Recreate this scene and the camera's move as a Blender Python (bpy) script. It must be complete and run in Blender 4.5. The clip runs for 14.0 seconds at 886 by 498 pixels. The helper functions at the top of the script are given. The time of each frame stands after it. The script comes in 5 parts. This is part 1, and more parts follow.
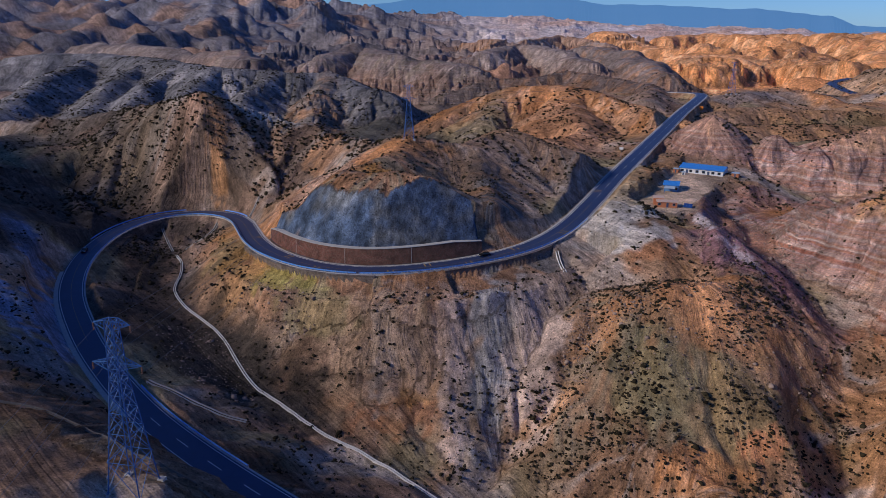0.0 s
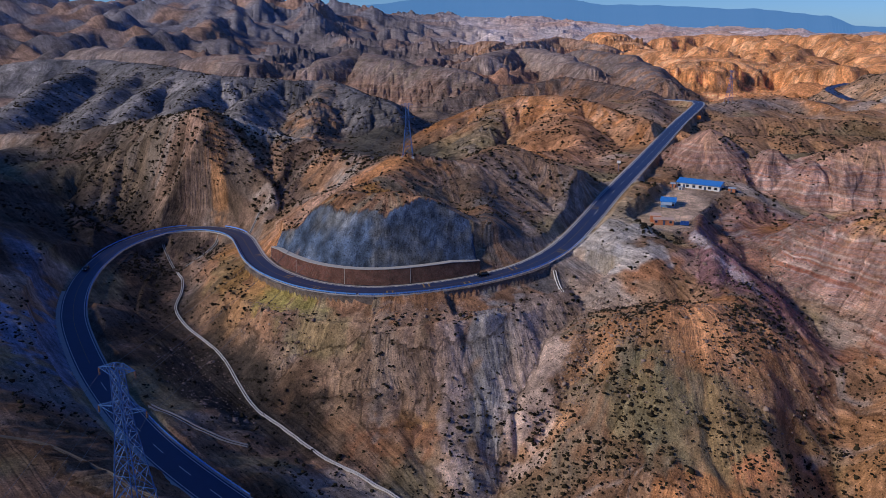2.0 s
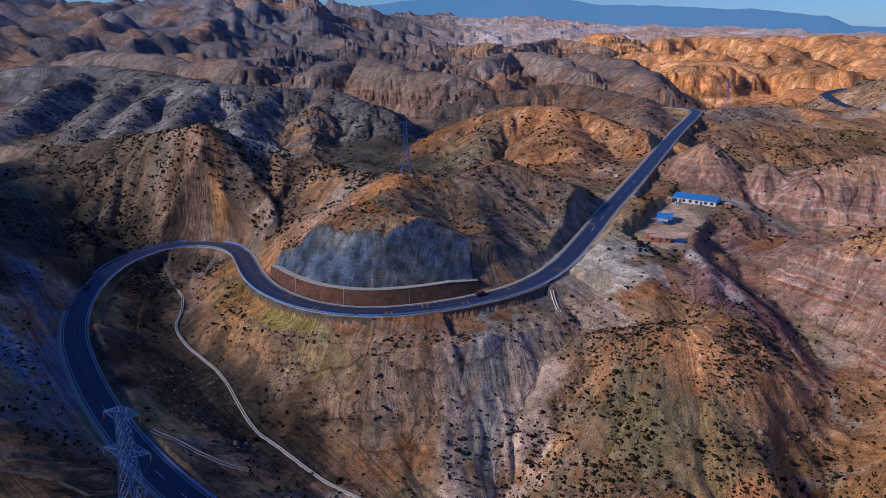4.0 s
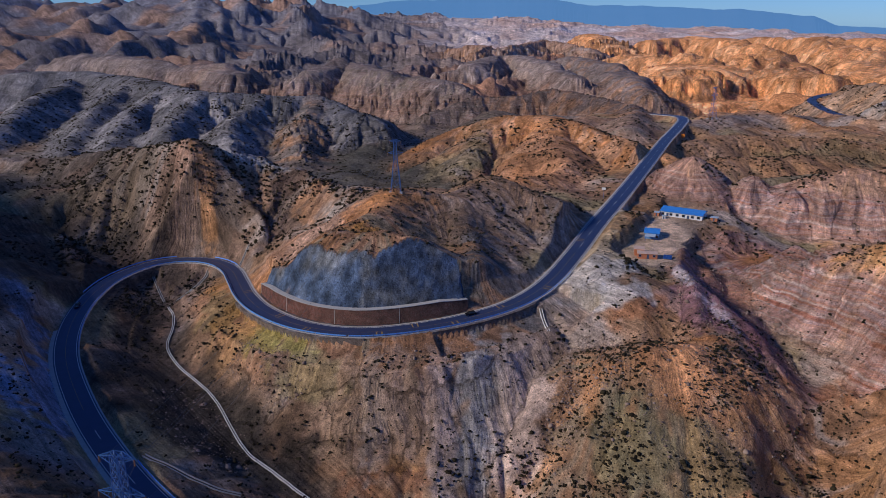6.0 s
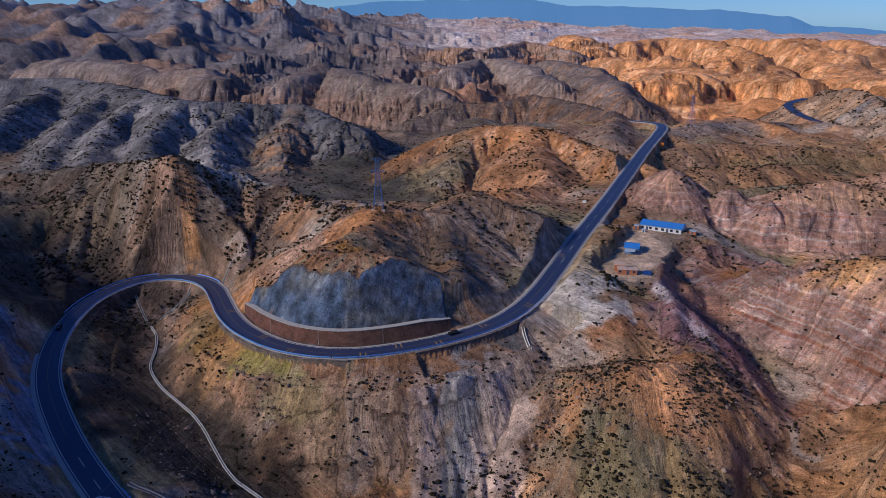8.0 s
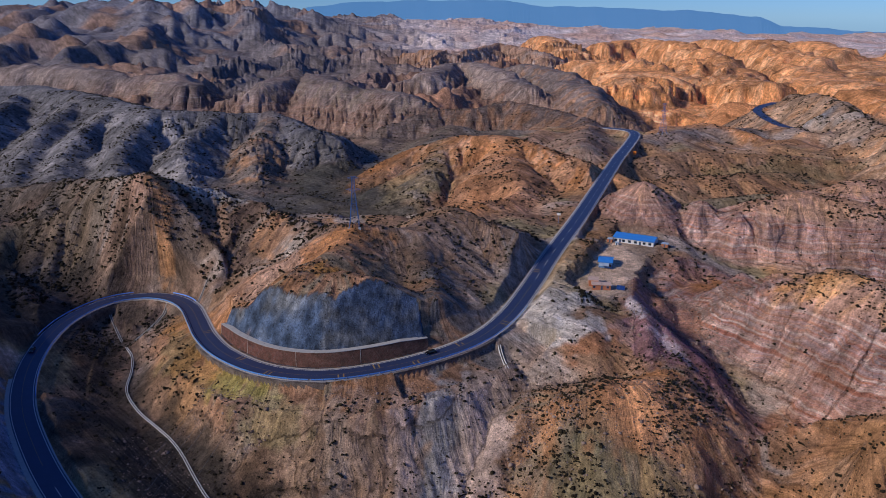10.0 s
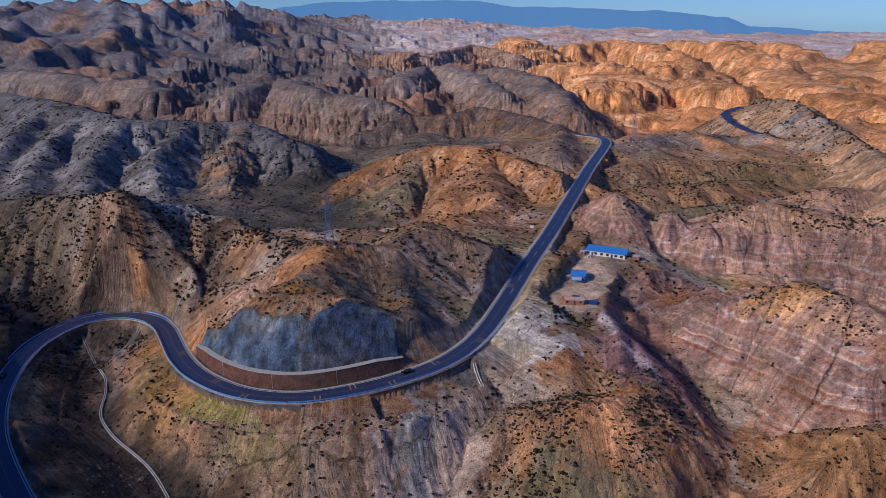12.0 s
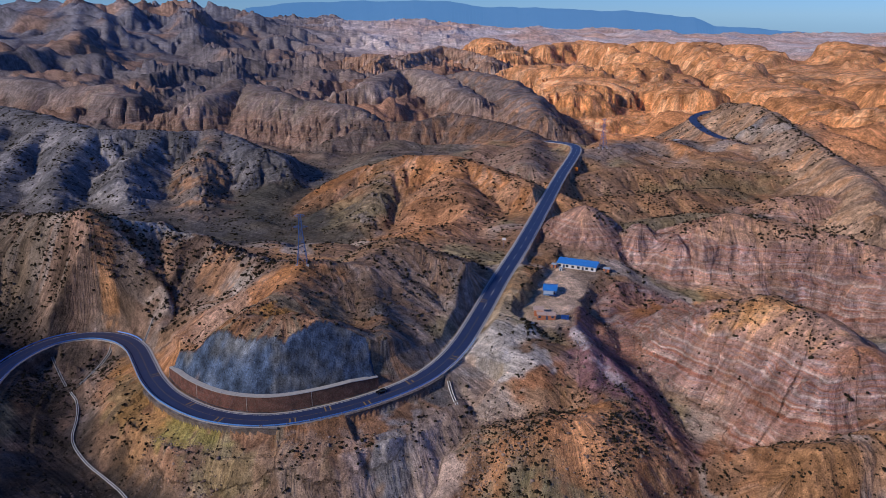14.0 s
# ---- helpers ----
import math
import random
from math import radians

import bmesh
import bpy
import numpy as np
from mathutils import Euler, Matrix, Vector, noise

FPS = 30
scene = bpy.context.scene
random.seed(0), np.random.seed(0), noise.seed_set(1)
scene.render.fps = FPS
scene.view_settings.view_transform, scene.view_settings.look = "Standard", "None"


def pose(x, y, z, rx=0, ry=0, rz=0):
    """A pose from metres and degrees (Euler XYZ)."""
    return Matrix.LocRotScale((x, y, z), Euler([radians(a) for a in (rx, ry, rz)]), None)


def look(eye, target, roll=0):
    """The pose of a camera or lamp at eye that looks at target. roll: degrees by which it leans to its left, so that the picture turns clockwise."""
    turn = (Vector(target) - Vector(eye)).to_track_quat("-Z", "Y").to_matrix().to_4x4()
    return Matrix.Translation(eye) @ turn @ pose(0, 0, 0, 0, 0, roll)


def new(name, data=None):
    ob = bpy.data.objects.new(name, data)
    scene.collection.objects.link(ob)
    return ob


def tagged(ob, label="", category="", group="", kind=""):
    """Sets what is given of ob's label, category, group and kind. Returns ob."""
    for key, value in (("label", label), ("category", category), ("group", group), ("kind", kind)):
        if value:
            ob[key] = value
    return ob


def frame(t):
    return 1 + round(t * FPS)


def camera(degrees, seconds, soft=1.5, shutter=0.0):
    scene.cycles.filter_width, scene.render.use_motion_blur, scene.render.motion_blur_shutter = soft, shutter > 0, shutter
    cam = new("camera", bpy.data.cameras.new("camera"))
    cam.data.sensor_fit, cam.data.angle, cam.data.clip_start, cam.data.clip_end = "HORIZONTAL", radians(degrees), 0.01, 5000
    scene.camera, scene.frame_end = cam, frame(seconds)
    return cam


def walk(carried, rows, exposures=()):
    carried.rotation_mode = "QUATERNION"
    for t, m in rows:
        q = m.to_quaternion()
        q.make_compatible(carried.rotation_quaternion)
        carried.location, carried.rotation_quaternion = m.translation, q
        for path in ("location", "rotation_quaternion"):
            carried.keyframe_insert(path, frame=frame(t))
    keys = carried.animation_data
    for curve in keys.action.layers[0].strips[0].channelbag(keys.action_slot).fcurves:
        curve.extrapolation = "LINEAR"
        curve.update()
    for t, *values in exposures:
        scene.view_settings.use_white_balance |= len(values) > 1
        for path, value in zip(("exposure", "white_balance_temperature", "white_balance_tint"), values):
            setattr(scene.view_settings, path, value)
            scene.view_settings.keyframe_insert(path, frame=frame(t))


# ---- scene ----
cam = camera(62.1, 14.0, soft=0.5)
METRES, EYE, TILT, LEAN, TURN = 60.0, 130.0, -17.0, 0.0, 0.0
ROWS = [
    (0.0, 0.0, 0.0, 0.0, 0.0, 0.0, -0.0),
    (0.5, 0.0005, -0.011, 0.033, -0.01, -0.02, 0.04),
    (1.0, 0.001, -0.0221, 0.0664, -0.03, -0.04, 0.06),
    (1.5, 0.0013, -0.0331, 0.0999, -0.05, -0.05, 0.1),
    (2.0, 0.0018, -0.0438, 0.1332, -0.08, -0.07, 0.11),
    (2.5, 0.0024, -0.0538, 0.1663, -0.1, -0.09, 0.13),
    (3.0, 0.0024, -0.0648, 0.2002, -0.12, -0.11, 0.15),
    (5.5, 0.0038, -0.1169, 0.3687, -0.69, -0.2, 0.38),
    (6.0, 0.0044, -0.1275, 0.4023, -0.99, -0.23, 0.46),
    (6.5, 0.0059, -0.1372, 0.4358, -1.31, -0.25, 0.55),
    (7.0, 0.0053, -0.1476, 0.47, -1.66, -0.26, 0.67),
    (7.5, 0.0054, -0.1579, 0.504, -1.98, -0.29, 0.79),
    (8.0, 0.006, -0.1684, 0.5381, -2.34, -0.3, 0.92),
    (10.5, 0.0075, -0.2205, 0.7101, -4.69, -0.44, 1.69),
    (11.0, 0.0076, -0.2308, 0.7449, -5.19, -0.48, 1.85),
    (11.5, 0.0082, -0.2412, 0.7798, -5.68, -0.51, 2.01),
    (12.0, 0.0088, -0.2515, 0.8149, -6.17, -0.54, 2.15),
    (12.5, 0.0095, -0.2617, 0.8499, -6.69, -0.58, 2.32),
    (13.0, 0.0098, -0.2717, 0.8853, -7.22, -0.63, 2.47),
    (13.5, 0.0103, -0.2822, 0.9207, -7.74, -0.67, 2.64),
    (14.0, 0.011, -0.2926, 0.9561, -8.27, -0.72, 2.78),
]
walk(cam, [(t, pose(0, 0, EYE, TILT, LEAN, TURN) @ pose(METRES * x, METRES * y, METRES * z, 90 + pitch, roll, yaw)) for t, x, y, z, yaw, pitch, roll in ROWS],
     [(0.0, -0.17), (7.0, -0.14), (14.0, -0.10)])

# ---- light ----
SUN_TO = Vector((-0.86, -0.33, 0.52)).normalized()
world = bpy.data.worlds.new("sky")
scene.world = world
world.use_nodes = True
wn, wl = world.node_tree.nodes, world.node_tree.links
sky = wn.new("ShaderNodeTexSky")
sky.sky_type, sky.sun_disc = "NISHITA", False
sky.sun_elevation = math.asin(SUN_TO.z)
sky.sun_rotation = math.atan2(SUN_TO.x, SUN_TO.y)
sky.altitude, sky.air_density, sky.dust_density, sky.ozone_density = 1500, 1.0, 0.2, 3.0
wn["Background"].inputs[1].default_value = 0.064
tint = wn.new("ShaderNodeMix")
tint.data_type, tint.blend_type = "RGBA", "MULTIPLY"
tint.inputs[0].default_value, tint.inputs[7].default_value = 1.0, (0.54, 0.92, 1.74, 1)
wl.new(sky.outputs[0], tint.inputs[6])
wl.new(tint.outputs[2], wn["Background"].inputs[0])
sun_data = bpy.data.lights.new("sun", "SUN")
sun_data.energy, sun_data.angle, sun_data.color = 3.15, radians(8.0), (1.0, 0.875, 0.75)
sun = new("sun", sun_data)
sun.matrix_world = look(SUN_TO * 500, (0, 0, 0))


# ---- noise on arrays ----
def hashed(ix, iy, seed):
    n = (ix.astype(np.int64) * 374761393 + iy.astype(np.int64) * 668265263 + seed * 974711) & 0xFFFFFFFF
    n = ((n ^ (n >> 13)) * 1274126177) & 0xFFFFFFFF
    return (n ^ (n >> 16)) & 0xFFFF


def perlin(x, y, seed=0):
    ix, iy = np.floor(x), np.floor(y)
    fx, fy = x - ix, y - iy
    u, v = fx * fx * fx * (fx * (fx * 6 - 15) + 10), fy * fy * fy * (fy * (fy * 6 - 15) + 10)

    def corner(a, b):
        ang = hashed(ix + a, iy + b, seed) * (2 * np.pi / 65536.0)
        return np.cos(ang) * (fx - a) + np.sin(ang) * (fy - b)

    low = corner(0, 0) * (1 - u) + corner(1, 0) * u
    high = corner(0, 1) * (1 - u) + corner(1, 1) * u
    return (low * (1 - v) + high * v) * 1.5


def fbm(x, y, size, octaves=3, seed=0, gain=0.5):
    out, amp = np.zeros_like(x), 1.0
    for o in range(octaves):
        out += amp * perlin(x / size, y / size, seed + o * 7)
        size, amp = size * 0.5, amp * gain
    return out


def ridged(x, y, size, octaves=4, seed=0):
    out, amp, w = np.zeros_like(x), 0.5, np.ones_like(x)
    for o in range(octaves):
        n = (1 - np.abs(perlin(x / size, y / size, seed + o * 5))) ** 2 * w
        out += amp * n
        w = np.clip(n * 1.6, 0, 1)
        size, amp = size * 0.48, amp * 0.5
    return out


def smooth(a, b, v):
    t = np.clip((v - a) / (b - a), 0, 1)
    return t * t * (3 - 2 * t)


def mix(a, b, t):
    return a * (1 - t) + b * t


# ---- the road's line ----
def spline(points, step):
    pts = np.array(points, float)
    pts = np.vstack([2 * pts[0] - pts[1], pts, 2 * pts[-1] - pts[-2]])
    out = []
    for a, b, c, d in zip(pts[:-3], pts[1:-2], pts[2:-1], pts[3:]):
        t = np.linspace(0, 1, 40, endpoint=False)[:, None]
        out.append(0.5 * (2 * b + (c - a) * t + (2 * a - 5 * b + 4 * c - d) * t ** 2 + (3 * b - a - 3 * c + d) * t ** 3))
    out = np.vstack(out + [pts[-2:-1]])
    s = np.r_[0, np.cumsum(np.linalg.norm(np.diff(out[:, :2], axis=0), axis=1))]
    q = np.arange(0, s[-1], step)
    return np.stack([np.interp(q, s, out[:, k]) for k in range(3)], 1)


ROAD_POINTS = [
    (70, 62, 25), (0, 112, 26), (-30, 135, 26.8), (-60.5, 160.2, 27.2), (-84, 183, 27.3), (-107, 210, 28.4), (-124, 233, 31),
    (-139, 258, 33.6), (-149, 285, 35.3), (-153.5, 312, 36.5), (-152, 336, 37.4), (-141, 355, 38.4), (-123, 359.5, 39.2),
    (-107, 352, 40), (-96, 338, 40.8), (-88, 319, 42), (-79, 297, 43), (-67.5, 278, 43.6), (-50, 261.5, 44), (-29.6, 253.6, 44.4),
    (-9, 255.2, 44.8), (14, 262, 46), (34, 271.5, 48.4), (50, 288, 51.4), (66, 316, 55.2), (83, 349, 59.6), (107, 394, 64.5),
    (137, 460, 66.2), (180, 556, 68), (213, 626, 69), (232, 672, 69), (236, 705, 68), (222, 740, 66)]
ROAD = spline(ROAD_POINTS, 1.0)
for _ in range(12):
    ROAD[1:-1] = (ROAD[:-2] + 2 * ROAD[1:-1] + ROAD[2:]) / 4
tang = np.gradient(ROAD[:, :2], axis=0)
tang /= np.linalg.norm(tang, axis=1)[:, None]
SIDE = np.stack([tang[:, 1], -tang[:, 0]], 1)
def road_index(px, py):
    return int(((ROAD[:, 0] - px) ** 2 + (ROAD[:, 1] - py) ** 2).argmin())


BANK_A, BANK_B, BANK_C, BANK_D = road_index(-76, 292), road_index(-24, 253), road_index(-1, 257), road_index(38, 275)
OPEN_A, OPEN_B = road_index(-141, 262), road_index(48, 286)
WALL_A, WALL_B, WALL_H = road_index(-78, 297), road_index(17, 263), 5.5
FAR_ROAD = spline([(520, 960, 64), (486, 930, 62.5), (462, 893, 62), (446, 849, 62), (436, 810, 61), (431, 766, 60), (440, 720, 58)], 2.0)


def near_line(x, y, line, reach):
    """Distance to a dense line, its index and the signed side, for the points within reach of its box."""
    d = np.full(x.shape, 1e6)
    i = np.zeros(x.shape, int)
    lo, hi = line[:, :2].min(0) - reach, line[:, :2].max(0) + reach
    idx = np.nonzero((x > lo[0]) & (x < hi[0]) & (y > lo[1]) & (y < hi[1]))[0]
    lx, ly = line[:, 0].astype(np.float32), line[:, 1].astype(np.float32)
    for c in range(0, len(idx), 20000):
        k = idx[c:c + 20000]
        dd = (x[k, None].astype(np.float32) - lx) ** 2 + (y[k, None].astype(np.float32) - ly) ** 2
        j = dd.argmin(1)
        i[k], d[k] = j, np.sqrt(dd[np.arange(len(k)), j])
    return d, i


# ---- geology: ridges are crest lines with a slope, a rounding, gullies, a rock and a cover of shrubs ----
TAN, BROWN, ORANGE = (0.37, 0.255, 0.195), (0.145, 0.105, 0.083), (0.54, 0.245, 0.10)
PALE, GREY, OLIVE = (0.36, 0.34, 0.33), (0.24, 0.225, 0.21), (0.255, 0.205, 0.115)
PINK, PURPLE, DUSK = (0.52, 0.31, 0.215), (0.31, 0.16, 0.17), (0.14, 0.137, 0.143)
MESA = (0.80, 0.36, 0.145)
ASH, SPUR, DOME = (0.195, 0.19, 0.20), (0.375, 0.25, 0.178), (0.235, 0.20, 0.185)
RIDGES, VALLEYS = [], []


def ridge(crest, slope, rounding, depth, gap, rock, shrubs=0.3, strata=0.0):
    """A crest line; its flanks' slope, its rounding, the depth and spacing of its gullies, its rock, shrubs and visible beds."""
    RIDGES.append((np.array(crest, float), slope, rounding, depth, gap, rock, shrubs, strata))


def valley(line, width, bank=0.6):
    """A valley's line, the width of its floor and the steepness of its banks."""
    VALLEYS.append((np.array(line, float), width, bank))


# the speckled hill behind the bend, and its buttresses
ridge([(-330, 500, 66), (-235, 470, 75), (-190, 450, 83), (-156, 416, 90), (-125, 389, 95.5), (-108, 398, 88), (-93, 406, 84), (-60, 386, 79), (-38, 358, 77), (-16, 332, 81)], 0.80, 4, 4.0, 19, (0.20, 0.132, 0.098), 1.5)
ridge([(-125, 389, 95), (-128, 379, 80), (-136, 372, 66)], 0.95, 3, 2.0, 11, (0.24, 0.147, 0.10), 1.5)
ridge([(-156, 416, 89), (-165, 396, 68), (-163, 378, 50)], 0.8, 3, 2.0, 10, OLIVE, 1.2)
ridge([(-190, 450, 82), (-196, 424, 66), (-192, 402, 54)], 0.75, 4, 2.0, 12, (0.22, 0.17, 0.12), 1.0)
ridge([(-93, 406, 84), (-96, 388, 68), (-102, 374, 58)], 1.0, 3, 2.0, 10, (0.26, 0.175, 0.135), 1.4)
# the hill with the pylon, cut back above the road
ridge([(-16, 332, 81), (-20, 306, 78), (-36, 287, 75), (-22, 282, 75), (-6, 278, 74)], 0.62, 4, 2.2, 11, (0.36, 0.185, 0.095), 0.5)
ridge([(-16, 332, 81), (12, 338, 77), (30, 359, 81), (50, 354, 76), (66, 346, 71)], 0.52, 6, 3.0, 14, (0.27, 0.165, 0.10), 0.5)
ridge([(12, 338, 75), (17, 305, 67), (17, 284, 64)], 0.6, 4, 1.5, 9, DUSK, 0.4)
ridge([(-20, 322, 79), (-50, 318, 66), (-68, 314, 57)], 0.66, 5, 2.0, 9, ORANGE, 0.4)
ridge([(62, 346, 69), (58, 325, 63), (50, 306, 57)], 0.6, 4, 1.5, 9, GREY, 0.3)
# the orange hill
ridge([(0, 602, 62), (30, 590, 76), (62, 577, 85), (95, 562, 84.5), (112, 544, 82), (146, 500, 74)], 0.50, 12, 2.2, 22, ORANGE, 0.4)
ridge([(91, 562, 84), (88, 500, 74), (70, 445, 67), (48, 420, 64)], 0.48, 10, 1.6, 16, ORANGE, 0.4)
ridge([(50, 582, 82), (34, 530, 69), (14, 488, 54)], 0.52, 6, 2.5, 12, OLIVE, 0.4)
# ridges towards the head of the road
ridge([(0, 870, 54), (40, 890, 62), (73, 906, 68), (110, 890, 70), (149, 902, 76), (196, 850, 74), (215, 770, 71), (196, 700, 68)], 0.55, 6, 7, 24, BROWN, 0.3, 0.2)
ridge([(190, 690, 72), (175, 640, 74), (160, 590, 72)], 0.5, 6, 3, 14, TAN, 0.4)
ridge([(230, 640, 68), (254, 660, 71.5), (310, 690, 70), (370, 720, 66)], 0.4, 12, 3, 20, TAN, 0.4)
# the grey hills across the valley
ridge([(-560, 1000, 92), (-454, 1010, 93), (-342, 895, 92), (-225, 742, 89), (-168, 752, 86), (-115, 758, 83), (-61, 704, 73), (-44, 660, 55)], 0.56, 16, 4, 34, ASH, 0.9)
ridge([(-454, 1010, 92), (-425, 800, 79), (-400, 650, 54)], 0.66, 7, 3.5, 26, ASH, 0.9)
ridge([(-342, 895, 92), (-336, 760, 77), (-310, 622, 53)], 0.66, 7, 3.5, 26, ASH, 0.9)
ridge([(-280, 815, 90), (-284, 700, 74), (-268, 606, 52)], 0.66, 7, 3.5, 24, ASH, 0.9)
ridge([(-225, 742, 89), (-232, 668, 74), (-216, 592, 51)], 0.66, 7, 3.5, 22, ASH, 0.9)
ridge([(-168, 752, 86), (-178, 660, 70), (-152, 576, 50)], 0.66, 7, 3.5, 24, ASH, 0.8)
ridge([(-115, 758, 83), (-116, 665, 66), (-98, 566, 47)], 0.62, 10, 6, 24, (0.20, 0.175, 0.16), 0.8)
ridge([(-250, 1080, 62), (-176, 1070, 86), (-148, 1140, 99), (-120, 1180, 99), (-76, 1060, 93), (-32, 1020, 86), (26, 950, 84), (62, 900, 69)], 0.95, 42, 8, 15, DOME, 0.2, 0.3)
ridge([(20, 1230, 74), (66, 1240, 88), (130, 1480, 93), (172, 1470, 93), (200, 1280, 88), (215, 1080, 76)], 0.85, 34, 9, 18, DOME, 0.2, 0.2)
ridge([(250, 1460, 88), (270, 1400, 92), (300, 1320, 91), (288, 1080, 84), (264, 880, 74)], 0.85, 34, 9, 18, DOME, 0.2, 0.2)
ridge([(-420, 1300, 84), (-340, 1260, 90), (-300, 1180, 80)], 0.8, 34, 9, 20, DOME, 0.3, 0.3)
ridge([(-700, 1500, 96), (-560, 1420, 98), (-440, 1330, 84)], 0.7, 34, 10, 24, DOME, 0.3, 0.2)
ridge([(540, 950, 80), (522, 880, 84), (500, 775, 83), (432, 610, 81), (372, 455, 79), (340, 400, 72)], 0.60, 7, 9, 17, (0.47, 0.31, 0.20), 0.9)
ridge([(500, 775, 82), (440, 740, 72), (400, 700, 63)], 0.8, 4, 6, 12, PALE, 1.2)
ridge([(432, 610, 80), (390, 600, 70), (350, 590, 60)], 0.8, 4, 6, 12, TAN, 1.2)
ridge([(262, 690, 72), (318, 716, 72), (344, 664, 70)], 0.7, 6, 4, 14, ORANGE, 0.3)
# long orange mesas
ridge([(780, 2700, 92), (1050, 3000, 92), (970, 2400, 92), (680, 1480, 90), (585, 1130, 80)], 0.95, 9, 20, 42, MESA, 0.1)
ridge([(1190, 2750, 94), (1330, 2580, 94), (830, 1430, 90), (720, 1080, 82), (690, 840, 74)], 0.95, 9, 20, 42, MESA, 0.1)
ridge([(1800, 2500, 96), (1500, 1900, 94), (1150, 1500, 90), (950, 1150, 80)], 0.95, 9, 20, 42, MESA, 0.1)
ridge([(460, 1650, 88), (520, 1500, 90), (470, 1330, 84), (400, 1180, 74)], 0.5, 10, 12, 40, MESA, 0.1)
ridge([(185, 2050, 88), (390, 2580, 96), (480, 2200, 88), (420, 1900, 80)], 0.5, 6, 14, 60, (0.46, 0.27, 0.18), 0.1)
ridge([(60, 2300, 84), (160, 2150, 94), (120, 1900, 84)], 0.5, 6, 14, 50, (0.46, 0.27, 0.18), 0.1)
ridge([(700, 3300, 100), (640, 2800, 96), (600, 2450, 86)], 0.5, 6, 14, 60, MESA, 0.1)
# banded pink hills by the houses
ridge([(1304, 2554, 95), (1235, 2049, 95), (1100, 1700, 92), (906, 1300, 70)], 0.95, 9, 20, 42, MESA, 0.1)
ridge([(1700, 2000, 97), (1270, 1760, 95), (1080, 1430, 80), (920, 1210, 50)], 0.95, 9, 20, 42, MESA, 0.1)
ridge([(2000, 1700, 97), (1500, 1500, 96), (1200, 1300, 86)], 0.95, 9, 20, 42, MESA, 0.1)
ridge([(126, 434, 67), (137, 424, 73), (151, 410, 83), (162, 404, 70), (170, 400, 67.5), (179, 395, 73.5), (188, 392, 66), (198, 390, 62)], 0.85, 2.5, 3.2, 9, PINK, 0.1, 1)
ridge([(151, 410, 82), (155, 396, 70), (158, 382, 62)], 0.9, 2, 2.5, 8, PURPLE, 0.1)
ridge([(177, 396, 72), (178, 382, 62)], 0.9, 2, 2.5, 8, PALE, 0.1, 1)
ridge([(198, 388, 68), (214, 392, 75), (230, 389, 78), (250, 380, 76.5), (274, 364, 72.5), (298, 342, 69), (345, 312, 66)], 0.72, 14, 3.0, 13, PINK, 0.05, 1)
ridge([(296, 472, 60), (315, 464, 68), (335, 462, 68.5), (372, 470, 64)], 0.7, 7, 2, 10, PINK, 0.2, 1)
# low brown swells behind them
ridge([(150, 470, 60), (200, 490, 66), (250, 500, 65), (300, 520, 62)], 0.42, 10, 2.5, 15, (0.40, 0.225, 0.12), 0.5)
ridge([(190, 440, 60), (235, 446, 64), (280, 436, 62)], 0.5, 7, 2.5, 12, (0.34, 0.24, 0.13), 0.5)
ridge([(180, 560, 64), (240, 580, 68), (320, 570, 66), (380, 555, 62)], 0.42, 10, 2.5, 15, (0.42, 0.23, 0.12), 0.5)
ridge([(160, 293, 58), (177, 285, 67), (188, 277, 70.5), (198, 257, 70), (202, 238, 65), (207, 214, 53)], 0.94, 17, 2.2, 12, PINK, 0.05, 1)
ridge([(129, 197, 36), (138, 195, 46), (150, 194, 53.5), (185, 192, 56), (230, 186, 60), (300, 180, 64)], 0.85, 6, 4, 13, (0.41, 0.205, 0.095), 0.7)
ridge([(101, 252, 49), (103, 268, 53.5), (107, 285, 54), (108, 300, 56), (113, 314, 59)], 0.9, 1.6, 3.0, 7, PURPLE, 0.1)
ridge([(152, 327, 67), (159, 319, 62), (166, 310, 58)], 0.85, 5, 2.0, 6, (0.40, 0.19, 0.14), 0.1, 1)
ridge([(106, 276, 53), (114, 264, 49), (122, 250, 43), (127, 240, 37)], 0.75, 2, 2.0, 6, PURPLE, 0.1)
ridge([(128, 300, 55), (126, 285, 50), (130, 275, 46)], 0.9, 1.6, 2.0, 6, PURPLE, 0.1)
# the shrubby dome, the pale mound, the spur under the road
ridge([(62, 234, 43.5), (76, 232, 46.5), (88, 232, 46.5), (100, 240, 45), (103, 252, 47)], 0.74, 12, 1.6, 8, (0.37, 0.205, 0.11), 1.5)
ridge([(44, 190, 9), (54, 181, 16), (66, 172, 14), (82, 158, 6)], 0.6, 6, 1.5, 6, (0.46, 0.235, 0.11), 0.8)
ridge([(62, 298, 54.5), (70, 284, 55.5), (80, 276, 52)], 0.58, 4, 1.6, 7, PALE, 0.15)
ridge([(-70, 266, 38), (-38, 247, 38.5), (-20, 239, 41), (0, 242, 42.5), (30, 248, 42), (44, 256, 43)], 0.80, 3, 1.6, 8, SPUR, 0.2)
ridge([(-46, 246, 38), (-54, 234, 28), (-58, 226, 22)], 0.8, 3, 1.6, 7, (0.34, 0.24, 0.13), 0.6)
ridge([(-24, 238, 41), (-29, 216, 22), (-31, 202, 10)], 0.85, 3, 1.8, 7, SPUR, 0.4)
